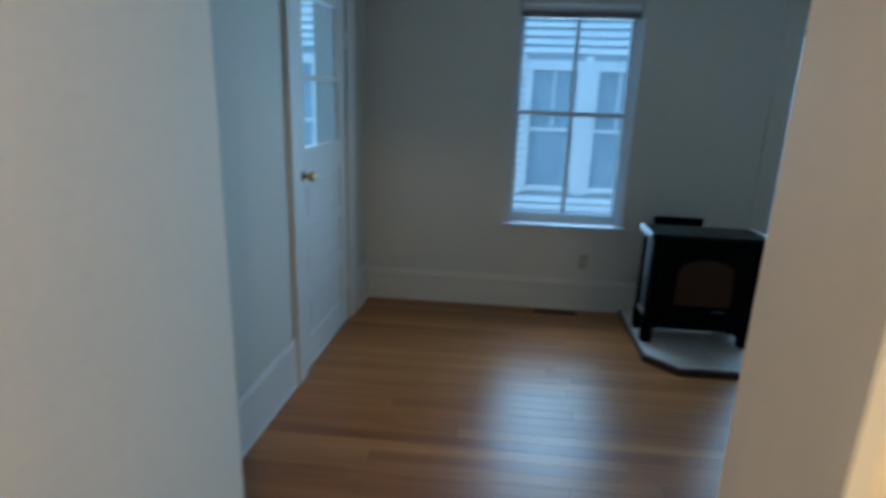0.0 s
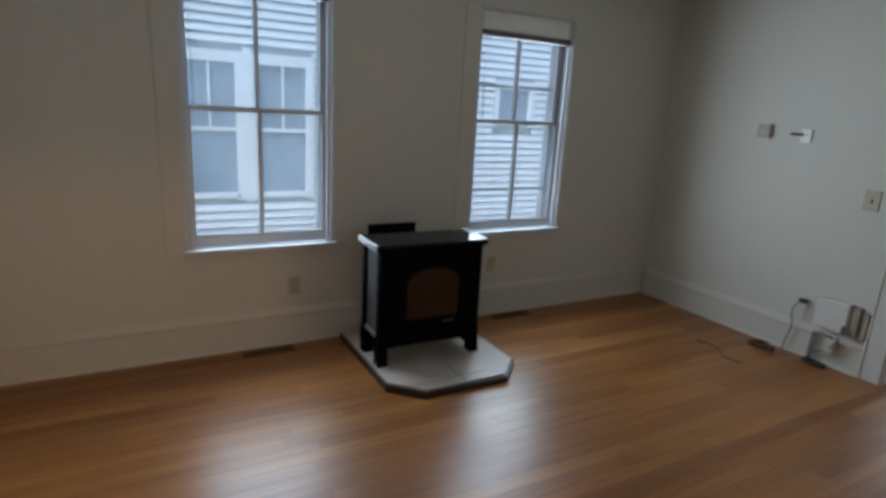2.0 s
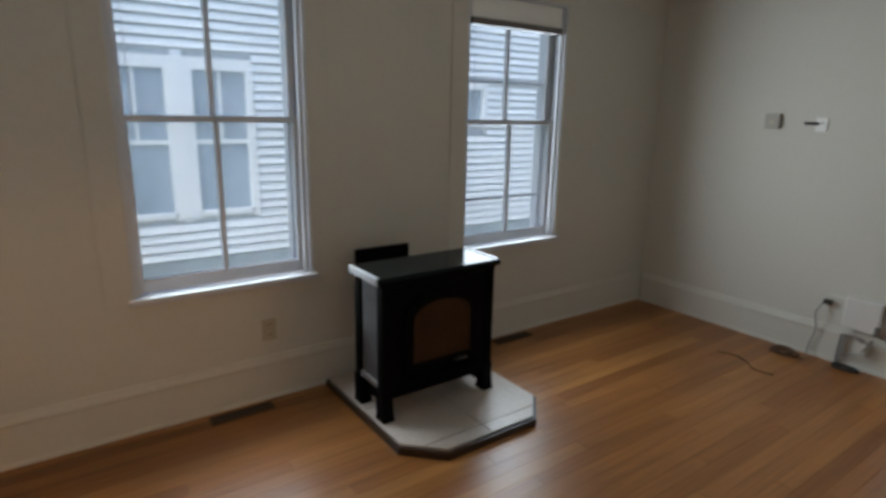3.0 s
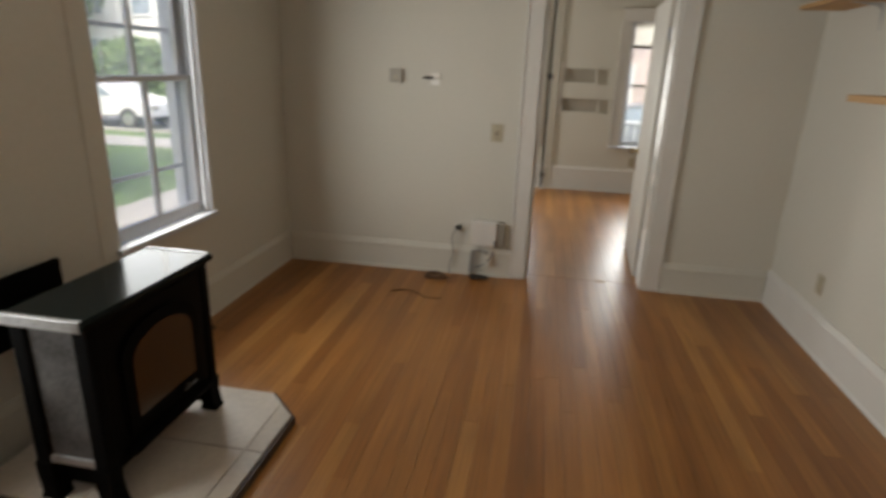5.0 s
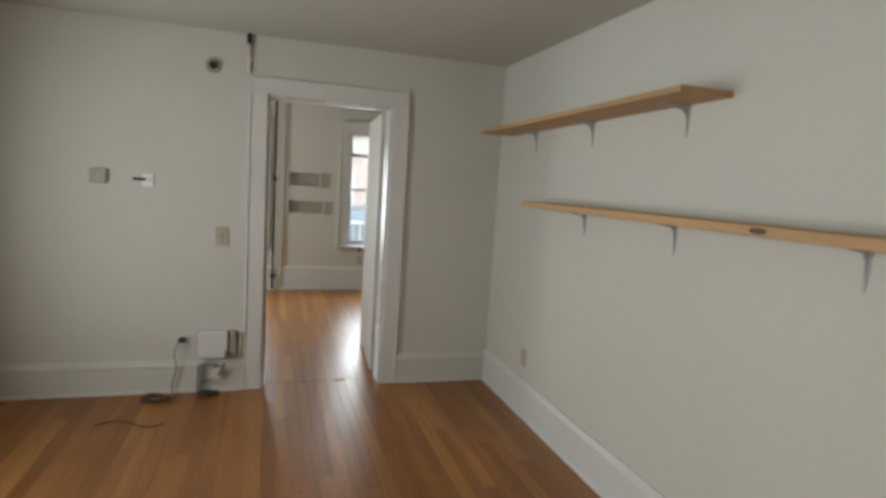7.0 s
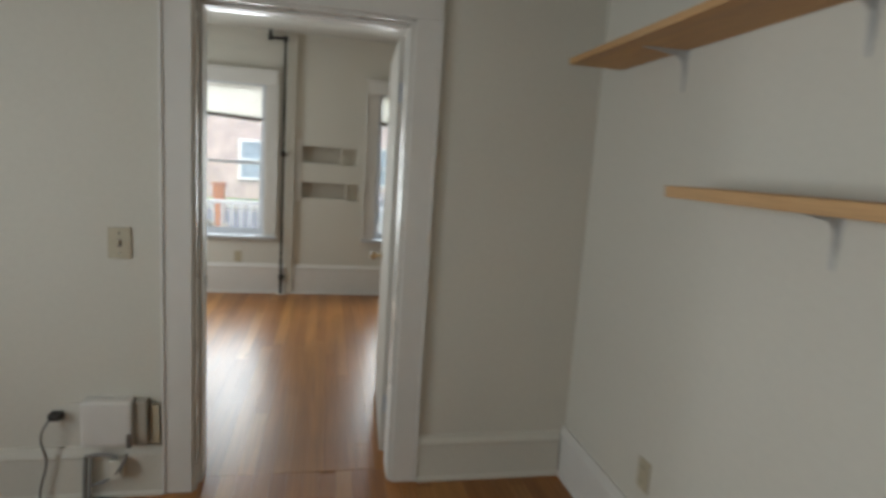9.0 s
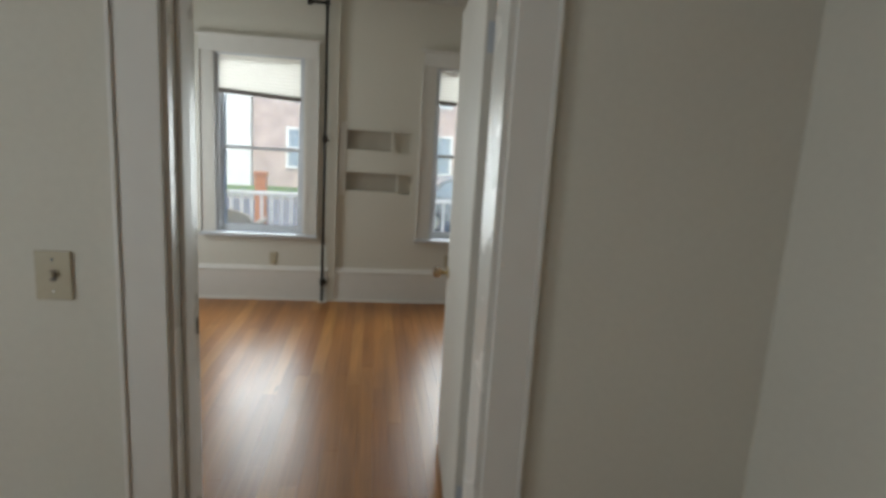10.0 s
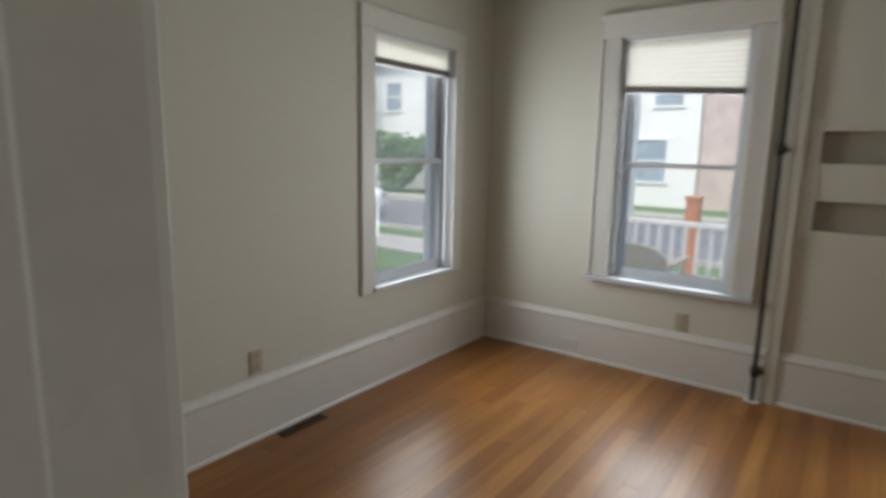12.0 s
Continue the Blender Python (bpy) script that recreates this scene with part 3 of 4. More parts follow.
def panel_door(name, at, wide, high, label, panels, knob_x, knob_mat, knob_label, glazed=None, tone="jamb", knob_z=0.9):
    """A panelled leaf. Local x from the hinge to the free edge, local y its thickness (0 to 0.042), z up."""
    t = thing(name, label, "door", at, kind="structure")
    T = 0.042
    st = 0.11
    part("hinge_stile", B(0, st, 0, T, 0, high, bevel=0.003), M[tone], t)
    part("lock_stile", B(wide - st, wide, 0, T, 0, high, bevel=0.003), M[tone], t)
    spaces = list(panels) + ([glazed] if glazed else [])
    z = 0.0
    for a, b in sorted(spaces) + [(high, high)]:
        if a > z + 0.005:
            part("rail", B(st, wide - st, 0, T, z, a, bevel=0.003), M[tone], t)
        z = b
    for a, b in panels:
        p = part("panel", B(st - 0.002, wide - st + 0.002, 0.012, T - 0.012, a - 0.002, b + 0.002), M[tone], t)
        part("raised_field", B(st + 0.045, wide - st - 0.045, 0.006, T - 0.006, a + 0.045, b - 0.045, bevel=0.005), M[tone], p)
    if glazed:
        a, b = glazed
        g = part("pane", B(st, wide - st, T / 2 - 0.002, T / 2 + 0.002, a, b), M["glass"], t)
        g.visible_shadow = False
        zc = a + (b - a) * 0.47
        part("glazing_bar", B(st, wide - st, 0.008, T - 0.008, zc - 0.012, zc + 0.012, bevel=0.003), M[tone], t)
        for u0, u1, w0, w1 in ((st, st + 0.012, a, b), (wide - st - 0.012, wide - st, a, b)):
            part("glazing_bead", B(u0, u1, 0.002, T - 0.002, w0, w1), M[tone], t)
    knob(t, knob_x, 0.0, knob_z, -1, knob_mat, knob_label)
    knob(t, knob_x, T, knob_z, 1, knob_mat, knob_label)
    for z in (0.25, high - 0.25):
        h = part("hinge", C((-0.008, T + 0.004, z - 0.045), (-0.008, T + 0.004, z + 0.045), 0.007, seg=10), M["trim"], t, "painted-over butt hinge")
        part("hinge_leaf", B(-0.010, 0.002, T - 0.030, T + 0.004, z - 0.044, z + 0.044), M["trim"], h)
    return t


# open leaf between the rooms, swung into the back room past a right angle
d1 = thing("door_1", "open flat cream-white door with a glass knob", "door", pose(-0.828, 0.248, 0.012, 0, 0, 86.8), kind="structure")
part("leaf", B(0, 0.85, 0, 0.042, 0, 2.0, bevel=0.003), M["door"], d1)
knob(d1, 0.785, 0.0, 0.86, -1, M["knobglass"], "clear glass knob on a brass rose")
knob(d1, 0.785, 0.042, 0.86, 1, M["knobglass"], "clear glass knob on a brass rose")
for z in (0.25, 1.75):
    h = part("hinge", C((-0.007, -0.006, z - 0.045), (-0.007, -0.006, z + 0.045), 0.006, seg=10), M["pipe"], d1, "dark worn butt hinge")
    part("hinge_leaf", B(-0.0015, 0.0, 0.002, 0.034, z - 0.044, z + 0.044), M["track"], h)
# half-glazed outside door, shut
panel_door("door_2", pose(-2.276, YA - 0.005, 0.01, 0, 0, 180) @ pose(0.81, 0.042, 0, 0, 0, 180), 0.81, 2.03, "shut white half-glazed door with a brass knob",
           [(0.16, 0.40), (0.50, 0.72), (0.80, 1.04)], 0.74, M["brass"], "small brass knob", (1.20, 1.94), "trim", 1.065)
solid("door_threshold", B(-3.1, -2.27, YA - 0.13, YA - 0.001, -0.01, 0.012, bevel=0.003), M["trim"], "white-painted wooden door threshold", "threshold", "structure")
# the south wall, its boards and its door stand a little out of square with the room
SKEW = pose(XW, YA, 0, 0, 0, -1.85) @ pose(-XW, -YA, 0)
for ob in [o for o in scene.objects if o.parent is None and o.name in ("wall_south", "baseboard_south_left", "baseboard_south_right", "south_door_casing", "door_2", "door_threshold")]:
    ob.matrix_basis = SKEW @ ob.matrix_basis
# leaf of the hall door, swung into the room
leaf = thing("door_3", "open plain cream-painted hall door leaf", "door", pose(-0.030, EY0, 0.01, 0, 0, 187.6), kind="structure")
part("leaf", B(0, 0.84, -0.040, 0, 0, 2.0, bevel=0.003), M["hall"], leaf)
for z in (0.25, 1.0, 1.75):
    part("hinge", C((-0.006, -0.044, z - 0.045), (-0.006, -0.044, z + 0.045), 0.006, seg=10), M["brass"], leaf)

# ---- heating stove on its pad ----
HP = [(-3.50, -2.745), (-2.743, -2.745), (-2.588, -2.585), (-2.588, -2.075), (-2.743, -1.925), (-3.50, -1.925)]


def hearth():
    t = thing("hearth_pad", "low stone-tiled hearth pad with dark edging", "hearth")
    bm = bmesh.new()
    prism(bm, HP, "z", 0.001, 0.036)
    part("edging", bm, M["edge"], t, "dark wooden edging")
    cx, cy = -3.08, -2.335
    inner = [(cx + (x - cx) * 0.968, cy + (y - cy) * 0.968) for x, y in HP]
    bm = bmesh.new()
    prism(bm, inner, "z", 0.036, 0.041)
    part("grout_bed", bm, M["grout"], t)
    # tiles: a square grid clipped to the pad's outline
    step = 0.405
    for i in range(3):
        for j in range(2):
            bm = bmesh.new()
            x0, y0 = -3.49 + i * step, cy - step + j * step
            prism(bm, [(x0 + 0.003, y0 + 0.003), (x0 + step - 0.003, y0 + 0.003), (x0 + step - 0.003, y0 + step - 0.003), (x0 + 0.003, y0 + step - 0.003)], "z", 0.038, 0.046)
            n = len(inner)
            for k in range(n):
                (ax, ay), (bx, by) = inner[k], inner[(k + 1) % n]
                nx, ny = by - ay, -(bx - ax)
                g = bm.verts[:] + bm.edges[:] + bm.faces[:]
                r = bmesh.ops.bisect_plane(bm, geom=g, plane_co=(ax, ay, 0), plane_no=(nx, ny, 0), clear_outer=True)
                cut = [e for e in r["geom_cut"] if isinstance(e, bmesh.types.BMEdge)]
                if cut:
                    bmesh.ops.contextual_create(bm, geom=cut)
            if bm.faces:
                part("tile", bm, M["tile"], t)
            else:
                bm.free()


hearth()


def stove():
    t = thing("heating_stove", "black cast-iron heating stove with a glass door, on four legs", "stove", pose(-3.075, -2.39, 0.046) @ Matrix.Diagonal((1, 1, 0.975, 1)))
    # local x towards the room, local y along the wall
    part("body", B(-0.125, 0.118, -0.300, 0.300, 0.155, 0.675, bevel=0.008), M["black"], t)
    top = bmesh.new()
    prism(top, [(-0.150, 0.680), (-0.150, 0.700), (-0.142, 0.712), (0.138, 0.712), (0.150, 0.700), (0.150, 0.690), (0.140, 0.680)], "y", -0.345, 0.345)
    part("top_plate", top, M["blacktop"], t, "glossy black top plate with a rounded lip")
    part("top_lip", B(-0.135, 0.135, -0.325, 0.325, 0.664, 0.681, bevel=0.006), M["iron"], t)
    for s in (-1, 1):
        part("side_panel", B(-0.085, 0.080, s * 0.302 - 0.006, s * 0.302 + 0.006, 0.175, 0.655, bevel=0.004), M["stoveside"], t, "mottled grey steel side panel")
        part("side_band", B(-0.115, 0.115, s * 0.305 - 0.012, s * 0.305 + 0.012, 0.150, 0.180, bevel=0.005), M["wornsteel"], t, "pale steel band")
        part("top_band", B(-0.142, 0.138, s * 0.338 - 0.008, s * 0.338 + 0.009, 0.676, 0.716, bevel=0.004), M["wornsteel"], t, "worn pale steel end strip of the top")
        part("side_skirt", B(-0.090, 0.085, s * 0.270 - 0.008, s * 0.270 + 0.008, 0.045, 0.150, bevel=0.004), M["iron"], t)
        for x in (-0.112, 0.108):
            part("corner_post", B(x - 0.028, x + 0.028, s * 0.296 - 0.026, s * 0.296 + 0.026, 0.145, 0.668, bevel=0.012), M["iron"], t)
            bm = bmesh.new()
            prism(bm, [(x - 0.030, 0.150), (x + 0.030, 0.150), (x + 0.026, 0.085), (x + 0.034, 0.030), (x + 0.042, 0.0), (x - 0.034, 0.0), (x - 0.022, 0.030), (x - 0.030, 0.085)], "y", s * 0.296 - 0.030, s * 0.296 + 0.030)
            part("leg", bm, M["iron"], t, "curved cast leg")
    # front: frame, arched door, glass
    part("front_plate", B(0.118, 0.130, -0.270, 0.270, 0.165, 0.660, bevel=0.004), M["black"], t)
    def arch(w, h0, h1, n=14):
        pts = [(-w, h0), (w, h0)]
        for i in range(n + 1):
            a = math.pi * i / n
            pts.append((w * math.cos(a), h1 + (w * 0.55) * math.sin(a)))
        return pts
    d = bmesh.new()
    prism(d, arch(0.205, 0.215, 0.500), "x", 0.130, 0.144)
    door = part("stove_door", d, M["iron"], t)
    g = bmesh.new()
    prism(g, arch(0.165, 0.265, 0.475), "x", 0.144, 0.148)
    part("door_glass", g, M["stoveglass"], door, "smoked brown glass")
    hd = part("door_handle", C((0.165, 0.06, 0.238), (0.165, 0.135, 0.238), 0.006, seg=10), M["stoveside"], door, "small dull steel handle")
    part("handle_stem", C((0.142, 0.10, 0.238), (0.165, 0.10, 0.238), 0.005, seg=8), M["stoveside"], hd)
    part("ash_lip", B(0.118, 0.175, -0.24, 0.24, 0.160, 0.178, bevel=0.006), M["iron"], t)
    part("latch", C((0.13, 0.255, 0.045 + 0.10), (0.15, 0.255, 0.045 + 0.10), 0.010, seg=10), M["iron"], t)
    part("flue_collar", B(-0.345, -0.125, -0.10, 0.04, 0.50, 0.62, bevel=0.01), M["iron"], t)
    part("back_plate", B(-0.365, -0.345, -0.205, 0.115, 0.46, 0.722, bevel=0.004), M["iron"], t, "dull black flue plate behind the top")
    part("base_box", B(-0.105, 0.085, -0.268, 0.268, 0.075, 0.156, bevel=0.006), M["iron"], t)
    part("valance", B(0.090, 0.112, -0.266, 0.266, 0.10, 0.166, bevel=0.005), M["iron"], t)


stove()

# ---- pine shelves ----


def bracket(parent, y, z, reach, drop):
    """A pressed-steel angle: a pointed leg on the wall, a ribbed arm under the board, a web in the corner."""
    leg = bmesh.new()
    prism(leg, [(y - 0.013, z), (y + 0.013, z), (y + 0.010, z - drop * 0.55), (y + 0.005, z - drop), (y - 0.005, z - drop), (y - 0.010, z - drop * 0.55)], "x", -0.003, 0.0)
    b = part("bracket", leg, M["bracket"], parent, "grey-white pressed-steel bracket")
    arm = bmesh.new()
    prism(arm, [(-0.003, y - 0.013), (-0.003, y + 0.013), (-reach * 0.6, y + 0.010), (-reach, y + 0.005), (-reach, y - 0.005), (-reach * 0.6, y - 0.010)], "z", z - 0.004, z - 0.0005)
    part("arm", arm, M["bracket"], b)
    web = bmesh.new()
    prism(web, [(-0.003, z - drop * 0.85), (-0.003, z - 0.004), (-reach * 0.85, z - 0.004), (-reach * 0.55, z - 0.012), (-reach * 0.22, z - 0.020), (-0.014, z - drop * 0.30)], "y", y - 0.003, y + 0.003)
    part("web", web, M["bracket"], b)


def shelf(name, y0, y1, z0, z1, depth, th, brackets, label):
    """A board along the wall whose underside runs from z0 at y0 to z1 at y1."""
    t = thing(name, label, "shelf", group="pine wall shelves")
    low = lambda y: z0 + (z1 - z0) * (y - y0) / (y1 - y0)
    bm = B(-depth, -0.002, y0, y1, 0, th, bevel=0.003)
    for v in bm.verts:
        v.co.z += low(v.co.y)
    part("board", bm, M["pine"], t)
    for y in brackets:
        bracket(t, y, low(y), depth * 0.66, 0.135)
    return t


s1 = shelf("wall_shelf", -2.265, -0.195, 1.899, 1.880, 0.240, 0.024, (-0.62, -1.30, -2.03), "raw pine board shelf on grey-white steel brackets")
s2 = shelf("wall_shelf", -3.20, -0.89, 1.410, 1.404, 0.195, 0.034, (-1.30, -2.03, -2.85), "long raw pine board shelf with a dark knot")
kb = bmesh.new()
prism(kb, [(-2.64 + 0.034 * math.cos(0.4488 * i), 1.426 + 0.010 * math.sin(0.4488 * i)) for i in range(14)], "x", -0.1962, -0.1945)
part("knot", kb, M["knot"], s2, "dark knot in the front edge")

# ---- plates, switches, sockets ----


def plate(name, at, label, category, wide=0.07, high=0.115, kind_="socket", material="ivory"):
    """Local x across, local -y out of the wall, z up; the middle of the back lies at the origin."""
    t = thing(name, label, category, at)
    part("cover_plate", B(-wide / 2, wide / 2, -0.007, 0, -high / 2, high / 2, bevel=0.003), M[material], t)
    if kind_ == "socket":
        for s in (-1, 1):
            f = part("socket_face", C((0, -0.006, s * 0.027), (0, -0.0095, s * 0.027), 0.017, seg=16), M[material], t)
            for x in (-0.0065, 0.0065):
                part("slot", B(x - 0.0013, x + 0.0013, -0.0102, -0.0093, s * 0.027 - 0.002, s * 0.027 + 0.007), M["slot"], f)
        part("screw", C((0, -0.006, 0), (0, -0.0082, 0), 0.0035, seg=8), M["steel"], t)
    if kind_ == "switch":
        part("toggle", B(-0.004, 0.004, -0.020, -0.006, -0.004, 0.012, bevel=0.002), M[material], t)
        part("toggle_slot", B(-0.0075, 0.0075, -0.0085, -0.006, -0.014, 0.014, bevel=0.001), M["rail"], t)
        for s in (-1, 1):
            part("screw", C((0, -0.006, s * 0.04), (0, -0.0082, s * 0.04), 0.0035, seg=8), M["steel"], t)
    return t


SOCK = "ivory plastic double wall socket above the baseboard"
plate("wall_socket", pose(XW, -3.02, 0.37, 0, 0, 90), SOCK, "socket")
plate("wall_socket", pose(XW, -1.60, 0.385, 0, 0, 90), SOCK, "socket")
plate("wall_socket", pose(0, -0.68, 0.385, 0, 0, -90), SOCK, "socket")
plate("wall_socket", pose(XL, 1.545, 0.39, 0, 0, 90), SOCK, "socket")
plate("wall_socket", pose(-2.042, YB, 0.378, 0, 0, 0), SOCK, "socket")
plate("wall_socket", pose(-0.48, YB, 0.40, 0, 0, 0), SOCK, "socket")
plate("light_switch", pose(-1.957, 0, 1.067, 0, 0, 0), "ivory toggle light switch beside the doorway", "switch", 0.085, 0.125, "switch")
plate("blank_plate", pose(-2.755, YB - 0.021, 0.10), "painted-over blank plate on the baseboard", "wall plate", 0.11, 0.06, "", "trim")

bx = thing("thermostat", "small putty-grey thermostat box on the wall", "thermostat", pose(-2.686, 0, 1.428))
part("case", B(-0.046, 0.046, -0.028, 0, -0.046, 0.046, bevel=0.006), M["putty"], bx)
part("dial", C((0, -0.030, -0.008), (0, -0.034, -0.008), 0.014, seg=16), M["ivory"], bx)
hk = thing("wall_hook", "white wall plate with a dark protruding pin", "hook", pose(-2.41, 0, 1.41))
part("backplate", B(-0.030, 0.036, -0.010, 0, -0.036, 0.046, bevel=0.004), M["white"], hk)
part("pin", C((0, -0.008, 0.010), (-0.070, -0.060, 0.012), 0.009, seg=10), M["dark"], hk, "dark metal pin")
part("collar", C((0, -0.006, 0.010), (-0.003, -0.022, 0.0105), 0.011, seg=12), M["white"], hk)

# capped pipe end high on the wall, and the painted conduit by the doorway
cp = thing("capped_pipe", "dark capped gas pipe end in a putty-grey ring", "pipe", pose(-2.027, 0, 2.176))
bm = bmesh.new()
cyl(bm, (0, 0, 0), (0, -0.008, 0), 0.050, 0.044, seg=24)
part("rose", bm, M["putty"], cp, "putty-coloured round wall rose")
part("pipe_end", C((0, -0.006, 0), (0, -0.024, 0), 0.024, seg=16), M["pipe"], cp)
part("cap", C((0, -0.024, 0), (0, -0.034, 0), 0.027, 0.022, seg=8), M["pipe"], cp)
cd = thing("wall_conduit", "short white-painted conduit with a dark fitting under the ceiling", "conduit", pose(-1.810, 0, 0))
part("tube", C((0, -0.016, 2.150), (0, -0.016, 2.335), 0.010, seg=12), M["trim"], cd)
part("fitting", C((0, -0.016, 2.335), (0, -0.016, 2.398), 0.014, seg=12), M["pipe"], cd, "dark fitting")
part("clip", B(-0.018, 0.018, -0.028, 0, 2.22, 2.24, bevel=0.003), M["trim"], cd)

# connection box with its leads, low beside the doorway
jb = thing("connection_box", "off-white plastic connection box with loose grey leads", "junction box", pose(-0.010, 0, 0))
part("box_body", B(-2.085, -1.895, -0.070, 0, 0.245, 0.435, bevel=0.012), M["trim"], jb)
part("side_lid", B(-1.893, -1.845, -0.050, 0, 0.240, 0.425, bevel=0.006), M["putty"], jb, "grey-brown side cover")
part("wall_block", B(-1.835, -1.803, -0.030, 0, 0.235, 0.400, bevel=0.004), M["ivory"], jb)
part("plug_plate", B(-2.185, -2.095, -0.012, 0, 0.300, 0.410, bevel=0.004), M["wall"], jb)
part("plug", B(-2.205, -2.160, -0.055, -0.010, 0.352, 0.382, bevel=0.008), M["dark"], jb, "black mains plug")
part("lower_valve", B(-1.912, -1.895, -0.085, -0.065, 0.245, 0.300, bevel=0.004), M["rail"], jb, "dark valve")
part("plug_lead", tube([(-2.195, -0.05, 0.365), (-2.225, -0.06, 0.30), (-2.215, -0.05, 0.18), (-2.24, -0.05, 0.06), (-2.235, -0.07, 0.008)], 0.0045), M["cable"], jb, "thin grey lead")
part("riser", tube([(-2.075, -0.045, 0.195), (-2.08, -0.045, 0.10), (-2.08, -0.05, 0.006)], 0.008), M["cable"], jb, "grey upright lead")
part("riser", tube([(-2.055, -0.045, 0.200), (-2.06, -0.05, 0.10), (-2.06, -0.06, 0.006)], 0.006), M["cable"], jb, "grey upright lead")
part("cross_lead", tube([(-2.075, -0.046, 0.196), (-2.02, -0.05, 0.205), (-1.955, -0.055, 0.195)], 0.007), M["cable"], jb, "grey lead bent across")
part("cross_lead", tube([(-2.06, -0.05, 0.07), (-1.99, -0.06, 0.10), (-1.93, -0.08, 0.17), (-1.91, -0.085, 0.22)], 0.006), M["cable"], jb, "grey lead bent across")
part("small_box", B(-1.985, -1.935, -0.075, -0.030, 0.110, 0.185, bevel=0.005), M["wall"], jb, "small off-white box")

cl = thing("cable_coil", "small dark coil of cable lying on the floor", "cable", pose(-2.33, -0.16, 0.0))
pts = []
for i in range(26):
    a = i * 0.75
    r = 0.056 + 0.012 * math.sin(i * 1.7)
    pts.append((r * 1.25 * math.cos(a), r * math.sin(a), 0.008 + 0.0010 * i))
part("coil", tube(pts, 0.006, 2), M["knot"], cl)
c2 = thing("cable_coil", "loose dark end of cable on the floor by the wall", "cable", pose(-2.02, -0.10, 0.0))
pts = [(0.055 * math.cos(i * 0.7) * 1.2, 0.030 * math.sin(i * 0.7), 0.007 + 0.0012 * i) for i in range(16)]
part("coil", tube(pts, 0.007, 2), M["dark"], c2)
c3 = thing("loose_wire", "thin brown wire curled on the floor boards", "wire", pose(-2.42, -0.52, 0.0))
part("strand", tube([(-0.16, 0.02, 0.005), (-0.08, 0.06, 0.006), (0.02, 0.03, 0.005), (0.10, -0.04, 0.006), (0.20, -0.02, 0.005)], 0.003, 2), M["vent"], c3)


def register(at, wide, deep, label):
    t = thing("floor_register", label, "floor vent", at)
    part("surround", B(-wide / 2, wide / 2, -deep / 2, deep / 2, 0.0005, 0.003), M["slot"], t)
    for a, b, c, d in ((-wide / 2, wide / 2, -deep / 2, -deep / 2 + 0.012), (-wide / 2, wide / 2, deep / 2 - 0.012, deep / 2), (-wide / 2, -wide / 2 + 0.012, -deep / 2 + 0.012, deep / 2 - 0.012), (wide / 2 - 0.012, wide / 2, -deep / 2 + 0.012, deep / 2 - 0.012)):
        part("rim", B(a, b, c, d, 0.0005, 0.008, bevel=0.001), M["vent"], t)
    n = int(wide / 0.022)
    me = None
    for i in range(1, n):
        x = -wide / 2 + wide * i / n
        if me is None:
            s = part("slat", B(-0.002, 0.002, -deep / 2 + 0.012, deep / 2 - 0.012, 0.003, 0.007), M["vent"], t, at=pose(x, 0, 0))
            me = s.data
        else:
            s = new("slat", me)
            s.parent = t
            s.matrix_basis = pose(x, 0, 0)
    return t


register(pose(-3.455, -3.20, 0, 0, 0, 90), 0.30, 0.07, "brown metal floor register in the boards")
register(pose(-3.455, -1.45, 0, 0, 0, 90), 0.30, 0.07, "brown metal floor register in the boards")
register(pose(-3.397, 1.755, 0, 0, 0, 90), 0.27, 0.055, "dark metal floor register beside the baseboard")

# ---- back room ----
pp = thing("riser_pipe", "thin black vertical pipe with couplings beside the window", "pipe", pose(-1.610, YB - 0.05, 0))
part("tube", C((0, 0, 0.0), (0, 0, 2.545), 0.0125, seg=14), M["pipe"], pp)
part("top_bend", C((0.008, 0, 2.545), (-0.150, 0, 2.545), 0.0135, seg=14), M["pipe"], pp)
part("upper_tube", C((-0.143, 0, 2.535), (-0.143, 0, H2), 0.016, seg=14), M["pipe"], pp)
part("elbow", C((0, 0, 2.52), (0, 0, 2.57), 0.021, seg=14), M["pipe"], pp)
part("elbow", C((-0.143, 0, 2.52), (-0.143, 0, 2.57), 0.022, seg=14), M["pipe"], pp)
for z in (1.44, 0.185):
    c = part("coupling", C((0, 0, z - 0.030), (0, 0, z + 0.030), 0.023, seg=8), M["pipe"], pp)
    part("clamp", C((0.0, 0, z), (0.042, 0.02, z - 0.008), 0.009, seg=8), M["pipe"], c)
part("floor_plate", B(-0.04, 0.04, -0.03, 0.020, 0, 0.006, bevel=0.002), M["white"], pp, "pale floor plate")
solid("pipe_chase", B(-1.565, -1.505, YB - 0.035, YB, 0, H2), M["wall"], "narrow boxed strip painted like the wall", "trim", "structure")

cub = thing("wall_cubby", "white-painted cubby niches set into the wall, recess shade coloured into the wide backs", "shelf", kind="structure")
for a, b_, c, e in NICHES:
    # putty backs put the shade of the wide recesses into colour
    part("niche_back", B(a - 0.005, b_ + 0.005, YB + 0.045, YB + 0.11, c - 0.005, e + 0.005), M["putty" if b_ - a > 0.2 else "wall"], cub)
for e in (1.535, 1.170):
    part("niche_lip", B(-1.44, -0.87, YB - 0.008, YB + 0.004, e + 0.001, e + 0.014, bevel=0.002), M["wall"], cub)
part("niche_side", B(-1.490, -1.432, YB - 0.006, YB + 0.004, 0.97, 1.60, bevel=0.002), M["trim"], cub)

